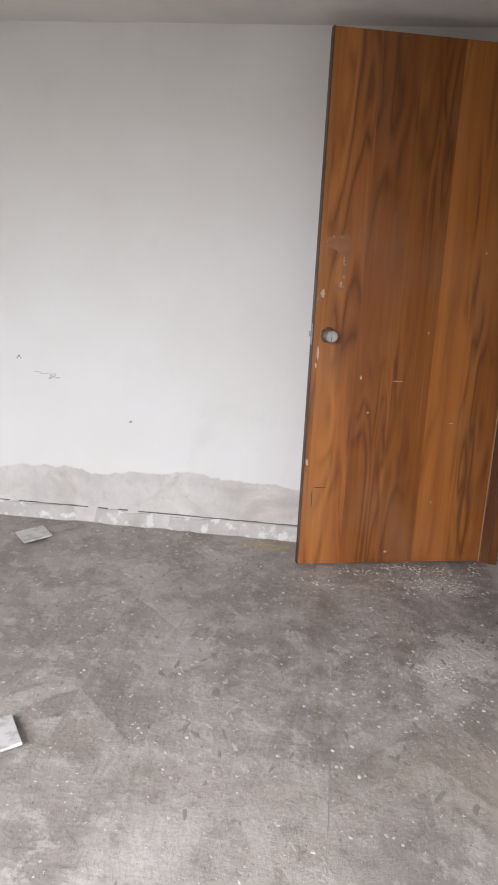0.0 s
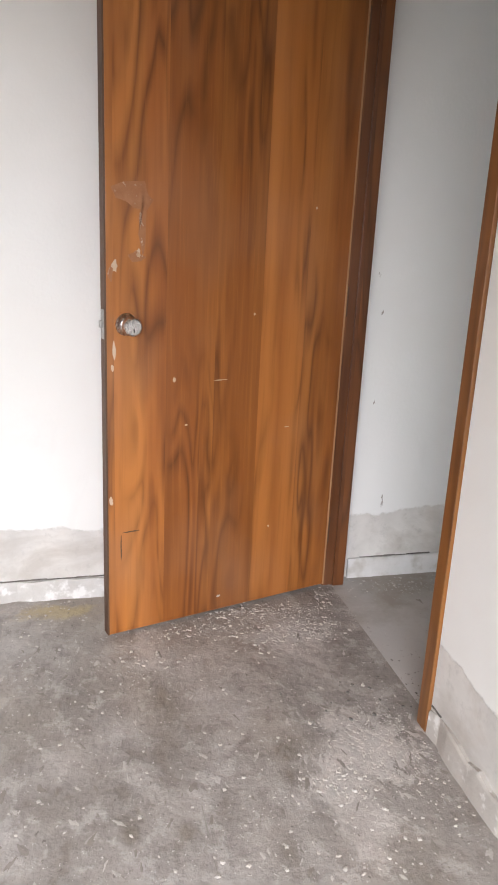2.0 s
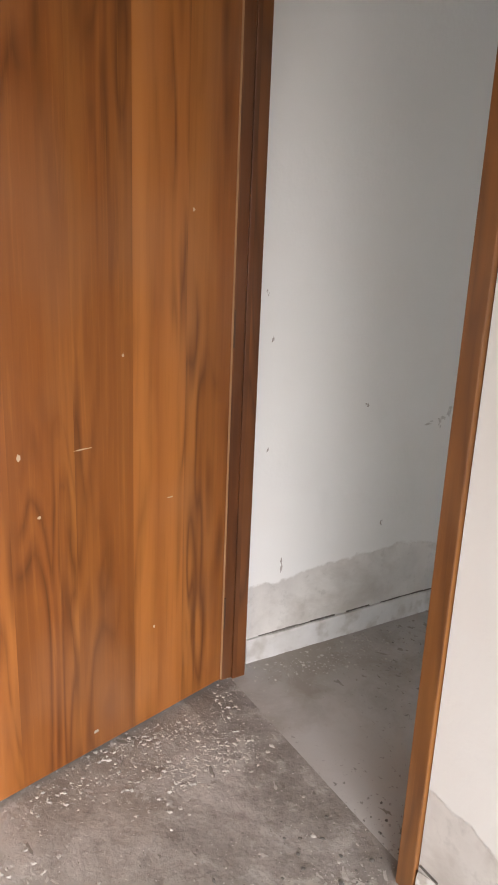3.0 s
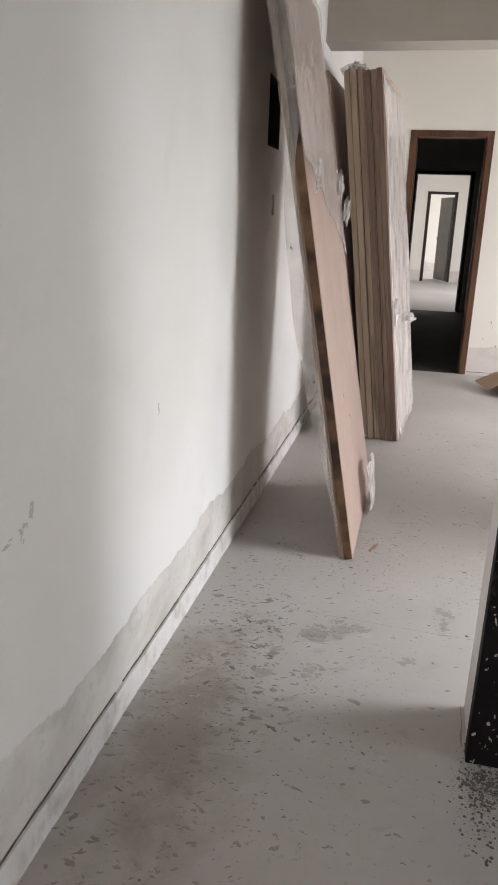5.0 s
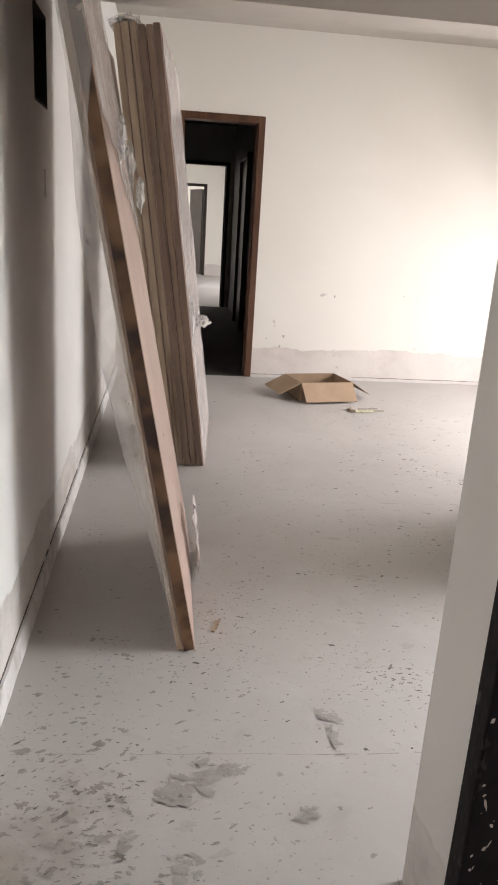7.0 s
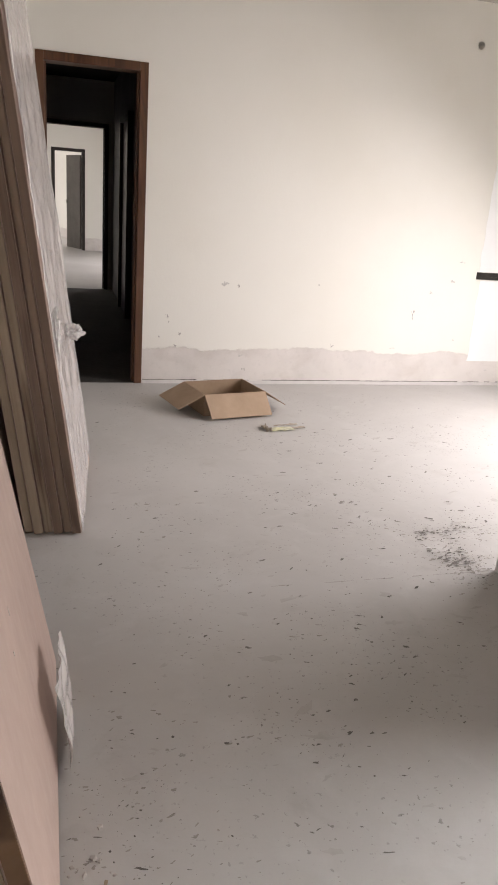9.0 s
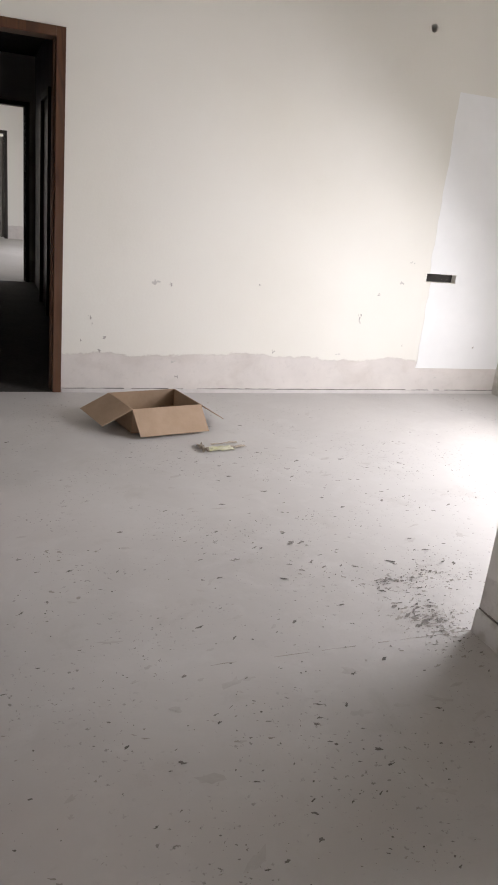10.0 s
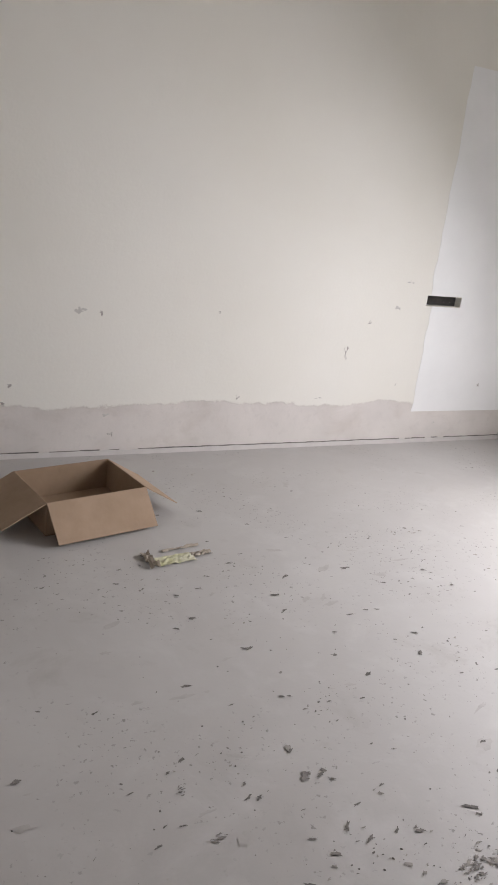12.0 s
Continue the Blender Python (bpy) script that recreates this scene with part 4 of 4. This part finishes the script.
def crumpled(cx, cy, lx, ly, lift, seed, nx=10, ny=5):
    bm = bmesh.new()
    g = [[bm.verts.new((cx + lx * (i / nx - 0.5), cy + ly * (j / ny - 0.5), 0.003 + lift * abs(noise.noise(Vector((i * 0.6, j * 0.8, seed)))))) for j in range(ny + 1)] for i in range(nx + 1)]
    for a, b in zip(g, g[1:]):
        for j in range(ny):
            bm.faces.new((a[j], b[j], b[j + 1], a[j + 1]))
    out = bmesh.ops.extrude_face_region(bm, geom=bm.faces[:])
    bmesh.ops.translate(bm, verts=[q for q in out["geom"] if isinstance(q, bmesh.types.BMVert)], vec=(0, 0, 0.0015))
    return bm


part("torn_end", crumpled(-0.115, 0.0, 0.035, 0.11, 0.05, 0.3, 4, 6), PAPER, trash, "curled brown torn end")
part("sheet", crumpled(-0.02, -0.02, 0.15, 0.06, 0.012, 1.3), FOIL, trash, "yellowish glossy sheet")
part("strip", crumpled(0.09, -0.01, 0.10, 0.03, 0.015, 2.3), PAPER, trash)
part("strip", crumpled(0.04, 0.055, 0.16, 0.014, 0.014, 3.3), PAPER, trash)

# ---- broken tiles on the room floor ----
for k, (tx, ty, sx, sy, rz) in enumerate(((0.262, -2.10, 0.16, 0.13, 38), (1.655, -1.605, 0.15, 0.11, 35))):
    tb = boxes((-sx / 2, sx / 2, -sy / 2, sy / 2, 0, 0.008), bevel=0.001)
    for v in tb.verts:
        v.co.x += 0.012 * noise.noise(v.co * 30 + Vector((k, 0, 0)))
    t = thing("broken_tile", tb, TILEGLAZE, "broken white glazed tile piece with dust", "tile", group="broken tiles on the floor")
    t.matrix_world = pose(tx, ty, 0.012, 6, -4, rz)


# ---- debris ----
def chips(name, label, mat, spots, seed, flat=0.5):
    """Loose crumbs: spots of (x, y, spread x, spread y, number, smallest, largest)."""
    rnd = random.Random(seed)
    verts, faces = [], []
    for cx, cy, sx, sy, n, lo, hi in spots:
        for _ in range(n):
            x, y = rnd.gauss(cx, sx), rnd.gauss(cy, sy)
            if x < 0.03 or (-0.08 < y < 0.08 and x > 0.84) or y > 6.49:
                continue
            r = lo + (hi - lo) * rnd.random() ** 7
            h = r * flat * rnd.uniform(0.5, 1.2)
            a0, k = rnd.uniform(0, 6.28), len(verts)
            nside = rnd.choice((4, 5, 5, 6))
            stretch = rnd.uniform(0.5, 0.95)
            ca, sa = math.cos(a0), math.sin(a0)
            for zz, sc in ((0.0, 1.0), (h, 0.65)):
                for i in range(nside):
                    a = 6.2832 * i / nside
                    rr = r * sc * rnd.uniform(0.7, 1.15)
                    px, py = rr * math.cos(a), rr * math.sin(a) * stretch
                    verts.append((x + ca * px - sa * py, y + sa * px + ca * py, zz * rnd.uniform(0.8, 1.1) + 0.0003))
            for i in range(nside):
                j = (i + 1) % nside
                faces.append((k + i, k + j, k + nside + j, k + nside + i))
            faces.append(tuple(k + nside + i for i in range(nside)))
    me = bpy.data.meshes.new(name)
    me.from_pydata(verts, [], faces)
    me.materials.append(mat)
    return tagged(new(name, me), label, "debris", "", "stuff")


def marks(name, label, mat, spots, seed, height=0.0012, wide=0.75):
    """Flat scuffs and spatters lying in the surface."""
    rnd = random.Random(seed)
    verts, faces = [], []
    for cx, cy, sx, sy, n, lo, hi in spots:
        for _ in range(n):
            x, y = rnd.gauss(cx, sx), rnd.gauss(cy, sy)
            if x < 0.02:
                continue
            r = lo + (hi - lo) * rnd.random() ** 2
            a0, k, m = rnd.uniform(-0.6, 0.9), len(verts), 11
            stretch = rnd.uniform(0.2, wide)
            for i in range(m):
                a = 6.2832 * i / m
                rr = r * rnd.uniform(0.3, 1.25)
                px, py = rr * math.cos(a), rr * math.sin(a) * stretch
                verts.append((x + math.cos(a0) * px - math.sin(a0) * py, y + math.sin(a0) * px + math.cos(a0) * py, height + 0.00001 * (k // (m + 1) % 97)))
            verts.append((x, y, height + 0.0003 + 0.00001 * (k // (m + 1) % 97)))
            for i in range(m):
                faces.append((k + i, k + (i + 1) % m, k + m))
    me = bpy.data.meshes.new(name)
    me.from_pydata(verts, [], faces)
    me.materials.append(mat)
    return tagged(new(name, me), label, "floor marks", "", "stuff")


chips("plaster_crumbs", "pale plaster crumbs scattered on the rough floor", CHIP, [
    (0.36, -0.30, 0.04, 0.10, 800, 0.002, 0.008), (0.25, -0.20, 0.05, 0.07, 420, 0.001, 0.006), (0.20, -0.36, 0.025, 0.10, 460, 0.0018, 0.008), (0.29, -0.60, 0.025, 0.10, 260, 0.0018, 0.007), (0.46, -0.77, 0.03, 0.05, 130, 0.001, 0.008), (0.92, -0.22, 0.08, 0.07, 2200, 0.001, 0.005), (1.05, -0.38, 0.03, 0.05, 240, 0.001, 0.010),
    (1.1, -0.45, 0.25, 0.18, 420, 0.001, 0.008), (1.0, -1.2, 0.7, 0.8, 900, 0.001, 0.008), (0.2, -1.6, 0.12, 0.7, 300, 0.001, 0.010), (2.0, -1.0, 0.6, 0.7, 500, 0.001, 0.007), (1.1, -1.0, 0.6, 0.6, 260, 0.002, 0.005), (1.2, -1.0, 0.6, 0.55, 90, 0.005, 0.010), (0.5, -1.7, 0.3, 0.4, 60, 0.004, 0.010), (0.5, -1.3, 0.35, 0.5, 160, 0.002, 0.006), (0.06, -1.6, 0.025, 0.6, 420, 0.001, 0.009), (1.4, -0.10, 0.4, 0.02, 260, 0.001, 0.008), (0.12, -0.09, 0.05, 0.03, 120, 0.001, 0.009)], 31)
marks("trowel_smears", "dark brownish trowel smears on the rough floor", OLIVE, [
    (1.2, -0.75, 0.5, 0.4, 150, 0.003, 0.028), (0.6, -1.1, 0.35, 0.5, 120, 0.003, 0.025), (0.91, -0.46, 0.02, 0.025, 22, 0.006, 0.026), (1.12, -0.76, 0.03, 0.03, 12, 0.005, 0.025), (1.8, -1.1, 0.4, 0.5, 80, 0.003, 0.03)], 38, 0.0005, 0.45)
marks("dust_smears", "pale plaster dust smeared on the rough floor", DUST, [
    (0.93, -0.23, 0.08, 0.07, 300, 0.004, 0.026), (1.06, -0.39, 0.02, 0.05, 50, 0.006, 0.026), (0.37, -0.30, 0.03, 0.09, 190, 0.004, 0.022), (0.25, -0.36, 0.02, 0.07, 90, 0.004, 0.016), (0.46, -0.77, 0.03, 0.05, 40, 0.004, 0.018), (1.3, -0.8, 0.45, 0.4, 150, 0.003, 0.022), (0.7, -1.2, 0.5, 0.5, 130, 0.003, 0.022), (0.36, -0.80, 0.06, 0.10, 22, 0.005, 0.02)], 39, 0.0007, 0.5)
chips("plaster_crumbs", "pale crumbs along the passage wall and hall floor", CHIP, [
    (0.10, 0.35, 0.05, 0.18, 700, 0.001, 0.008), (0.35, 0.6, 0.2, 0.4, 140, 0.001, 0.006), (0.60, 2.5, 0.06, 0.2, 120, 0.001, 0.011),
    (1.0, 3.0, 0.6, 0.9, 90, 0.001, 0.006), (1.7, 6.2, 0.5, 0.15, 90, 0.001, 0.010)], 32)
rnd = random.Random(52)
CLUSTERS = [(rnd.uniform(0.7, 3.2), rnd.uniform(2.3, 5.6), rnd.uniform(0.02, 0.10), rnd.uniform(0.02, 0.09), rnd.randint(6, 26), 0.001, 0.005) for _ in range(46)]
SMALL_FLAKES = [(c[0] - 0.02, c[1] + 0.01, c[2], c[3], 3, 0.003, 0.014) for c in CLUSTERS]
chips("dark_grit", "dark grit and crumbs on the pale screed", GRIT, [
    (0.18, 0.9, 0.14, 0.5, 160, 0.001, 0.005), (0.68, 2.6, 0.07, 0.25, 90, 0.001, 0.005), (0.9, 1.9, 0.4, 0.5, 120, 0.001, 0.005),
    (1.5, 4.2, 0.7, 0.9, 420, 0.001, 0.0045), (2.3, 4.4, 0.5, 0.6, 360, 0.001, 0.0045), (1.6, 3.0, 0.5, 0.5, 300, 0.001, 0.004), (2.15, 3.80, 0.10, 0.10, 150, 0.001, 0.005),
    (2.9, 5.3, 0.5, 0.6, 120, 0.001, 0.005), (1.4, 6.3, 0.4, 0.12, 60, 0.001, 0.008)] + CLUSTERS, 33, 0.35)
marks("dark_flakes", "thin dark flakes scattered over the pale screed", GRIT, [
    (1.6, 3.6, 0.6, 0.8, 190, 0.002, 0.016), (2.0, 4.5, 0.6, 0.6, 22, 0.010, 0.024), (1.3, 3.1, 0.5, 0.5, 10, 0.008, 0.015), (2.2, 4.5, 0.5, 0.6, 150, 0.002, 0.020), (1.1, 2.6, 0.35, 0.5, 90, 0.002, 0.010), (2.6, 5.3, 0.6, 0.5, 60, 0.002, 0.016), (0.25, 1.4, 0.15, 0.42, 300, 0.001, 0.007),
    (2.10, 3.74, 0.06, 0.10, 110, 0.002, 0.012), (2.2, 3.97, 0.12, 0.04, 60, 0.002, 0.012), (0.62, 2.5, 0.10, 0.25, 120, 0.001, 0.007)] + SMALL_FLAKES, 36, 0.0016, 0.5)
chips("grey_crumbs", "dirty crumbs heaped at the black frame's foot", GRIT, [(0.97, 1.215, 0.035, 0.05, 1500, 0.001, 0.007), (0.95, 1.12, 0.03, 0.07, 700, 0.001, 0.006), (0.78, 0.0, 0.08, 0.08, 100, 0.001, 0.006), (0.75, -0.20, 0.12, 0.08, 130, 0.001, 0.009)], 34)
SINGLE = [(1.526, 4.391), (1.669, 4.351), (1.953, 4.715), (1.958, 4.55), (1.817, 4.325), (1.981, 4.232), (2.006, 4.113), (2.181, 4.089), (1.789, 4.108), (1.546, 4.227), (2.864, 5.026),
          (1.175, 4.513), (2.08, 3.986), (2.656, 5.976), (2.361, 5.298), (1.689, 5.255), (1.882, 4.114), (1.835, 4.33), (1.525, 4.37), (1.567, 4.229), (1.192, 3.587), (0.82, 3.557)]
marks("dark_flakes", "larger dark flakes lying on the pale screed", SCRAP, [(x, y, 0.006, 0.006, 3, 0.005, 0.015) for x, y in SINGLE] + [
    (2.07, 3.73, 0.035, 0.05, 60, 0.004, 0.020), (2.073, 3.98, 0.05, 0.02, 40, 0.004, 0.016), (2.28, 4.02, 0.05, 0.02, 30, 0.004, 0.014), (1.13, 2.2, 0.06, 0.06, 70, 0.003, 0.012), (0.27, 1.45, 0.1, 0.3, 60, 0.006, 0.02)], 41, 0.0021, 0.55)
SMALL_SCUFFS = [(c[0] + 0.03, c[1] - 0.02, c[2] * 1.2, c[3], c[4] // 3, 0.002, 0.013) for c in CLUSTERS]
marks("scuff_marks", "dark scuffs on the pale screed by the wall", SCUFF, [
    (0.20, 1.50, 0.13, 0.42, 900, 0.002, 0.014), (0.22, 1.40, 0.15, 0.42, 190, 0.008, 0.026), (0.20, 0.8, 0.12, 0.32, 200, 0.002, 0.014), (0.5, 1.3, 0.22, 0.4, 190, 0.002, 0.014), (0.62, 2.55, 0.12, 0.3, 330, 0.0015, 0.009), (1.02, 2.25, 0.10, 0.10, 150, 0.0015, 0.007),
    (1.25, 2.2, 0.14, 0.08, 150, 0.0015, 0.007), (2.10, 3.72, 0.07, 0.11, 260, 0.003, 0.014), (2.2, 3.97, 0.12, 0.05, 90, 0.003, 0.014), (0.8, 2.4, 0.3, 0.5, 50, 0.002, 0.010), (0.45, 1.4, 0.25, 0.35, 120, 0.002, 0.010)] + SMALL_SCUFFS, 35)

marks("floor_smudges", "faint grey smudges on the pale screed", FAINT, [
    (1.4, 2.9, 0.5, 0.6, 60, 0.010, 0.05), (1.8, 4.2, 0.6, 0.7, 60, 0.010, 0.05), (0.5, 1.3, 0.2, 0.4, 40, 0.008, 0.035), (2.4, 5.2, 0.5, 0.5, 30, 0.010, 0.05)], 40, 0.0005, 0.6)
STAINS = [(0.480, 1.568, 0.034, 0.030), (0.881, 2.030, 0.028, 0.030), (0.498, 1.806, 0.050, 0.028), (0.458, 1.761, 0.045, 0.022), (0.542, 1.831, 0.030, 0.018),
          (0.611, 1.845, 0.035, 0.020), (0.769, 1.698, 0.022, 0.016), (0.357, 1.651, 0.014, 0.011), (0.340, 1.514, 0.030, 0.018), (0.532, 1.877, 0.020, 0.014), (0.882, 1.957, 0.007, 0.035)]
marks("damp_stains", "small damp grey stains on the screed", DAMP, [(x, y, rx * 0.55, ry * 0.55, 26, 0.005, 0.42 * (rx + ry)) for x, y, rx, ry in STAINS], 43, 0.0018, 0.95)


# ---- joints in the screed and small marks on the walls ----
def crack(name, p, q, width, seed, label):
    rnd = random.Random(seed)
    p, q = Vector((*p, 0.0012)), Vector((*q, 0.0012))
    side = (q - p).normalized().cross(Vector((0, 0, 1)))
    n = max(3, int((q - p).length / 0.04))
    verts, faces = [], []
    for i in range(n + 1):
        c = p.lerp(q, i / n) + side * rnd.uniform(-0.002, 0.002)
        w = width * rnd.uniform(0.2, 1.0)
        verts += [tuple(c - side * w), tuple(c + side * w)]
    for i in range(n):
        if rnd.random() < 0.8:
            faces.append((2 * i, 2 * i + 1, 2 * i + 3, 2 * i + 2))
    me = bpy.data.meshes.new(name)
    me.from_pydata(verts, [], faces)
    me.materials.append(SCUFF)
    return tagged(new(name, me), label, "floor joint", "", "structure")


crack("floor_joint_5", (1.05, -0.71), (2.6, -0.708), 0.0016, 5, "fine joint line in the rough floor")
crack("floor_joint_6", (1.285, -2.1), (1.275, -1.30), 0.0016, 6, "fine joint line in the rough floor")
crack("floor_joint_1", (0.02, 1.92), (0.93, 1.889), 0.0016, 1, "fine joint line in the pale screed")
crack("floor_joint_2", (0.87, 1.889), (1.5, 1.889), 0.0022, 2, "fine joint line in the pale screed")
crack("floor_joint_3", (1.2, 3.625), (2.2, 3.63), 0.0024, 3, "fine joint line in the pale screed")
crack("floor_joint_4", (0.920, 1.52), (0.916, 1.34), 0.004, 4, "open joint at the wall's foot")


def wall_mark(name, label, place, facing, size, seed, mat=SMUDGE):
    """A broken scuff: a few ragged specks spread over size."""
    rnd = random.Random(seed)
    bm = bmesh.new()
    for k in range(7):
        px, py = rnd.gauss(0, size[0] * 0.45), rnd.gauss(0, size[1] * 0.45)
        outline = blob(size[0] * rnd.uniform(0.12, 0.5), size[1] * rnd.uniform(0.12, 0.5), seed + k, 9, 0.6)
        bm.faces.new([bm.verts.new((px + x, py + y, 0.0003 + 0.0001 * k)) for x, y in outline])
    ob = thing(name, bm, mat, label, "wall mark", "stuff", "marks on the walls")
    ob.matrix_world = Matrix.Translation(place) @ Vector((0, 0, 1)).rotation_difference(Vector(facing)).to_matrix().to_4x4()
    return ob


rnd = random.Random(9)
for yy, zz, a, b in ((0.168, 0.305, 0.008, 0.028), (0.10, 1.027, 0.005, 0.011), (0.075, 1.16, 0.004, 0.011), (0.568, 0.397, 0.006, 0.014), (0.465, 0.81, 0.009, 0.010),
                     (1.54, 0.785, 0.006, 0.022), (-2.268, 0.793, 0.010, 0.012), (-1.72, 0.521, 0.010, 0.010), (0.83, 0.745, 0.014, 0.022), (0.80, 0.735, 0.022, 0.008), (0.74, 0.72, 0.02, 0.006), (0.79, 0.725, 0.008, 0.016), (-2.13, 0.724, 0.05, 0.006), (-2.10, 0.714, 0.03, 0.009), (-2.18, 0.73, 0.03, 0.004), (0.10, 0.70, 0.004, 0.010)):
    wall_mark("wall_mark", "small grey scuff on the white wall", (0.0003, yy, zz), (1, 0, 0), (b, a), int(yy * 1000) + 5000, SMEAR if max(a, b) > 0.0135 and abs(zz - 0.73) < 0.05 else SMUDGE)
for xx, zz, a, b in ((1.327, 0.489, 0.010, 0.018), (1.343, 0.45, 0.006, 0.010), (1.743, 0.729, 0.022, 0.018), (1.837, 0.72, 0.012, 0.012), (1.418, 0.36, 0.010, 0.014), (1.912, 0.114, 0.014, 0.018), (1.878, 0.213, 0.022, 0.008),
                     (2.595, 0.299, 0.010, 0.010), (3.106, 0.291, 0.020, 0.006), (3.235, 0.555, 0.010, 0.03), (3.365, 0.73, 0.014, 0.008), (3.539, 0.824, 0.018, 0.020), (3.597, 0.97, 0.022, 0.010), (3.62, 0.368, 0.006, 0.010),
                     (3.954, 0.126, 0.02, 0.006), (4.255, 0.364, 0.009, 0.010), (2.445, 0.751, 0.007, 0.006), (1.394, 0.278, 0.010, 0.012), (1.274, 0.34, 0.005, 0.008)):
    wall_mark("wall_mark", "small dark scuff on the cream wall", (xx, FAR - (0.0022 if xx > 3.7 else 0.0003), zz), (0, -1, 0), (a, b), int(xx * 1000), SMEAR if a >= 0.018 else SMUDGE)
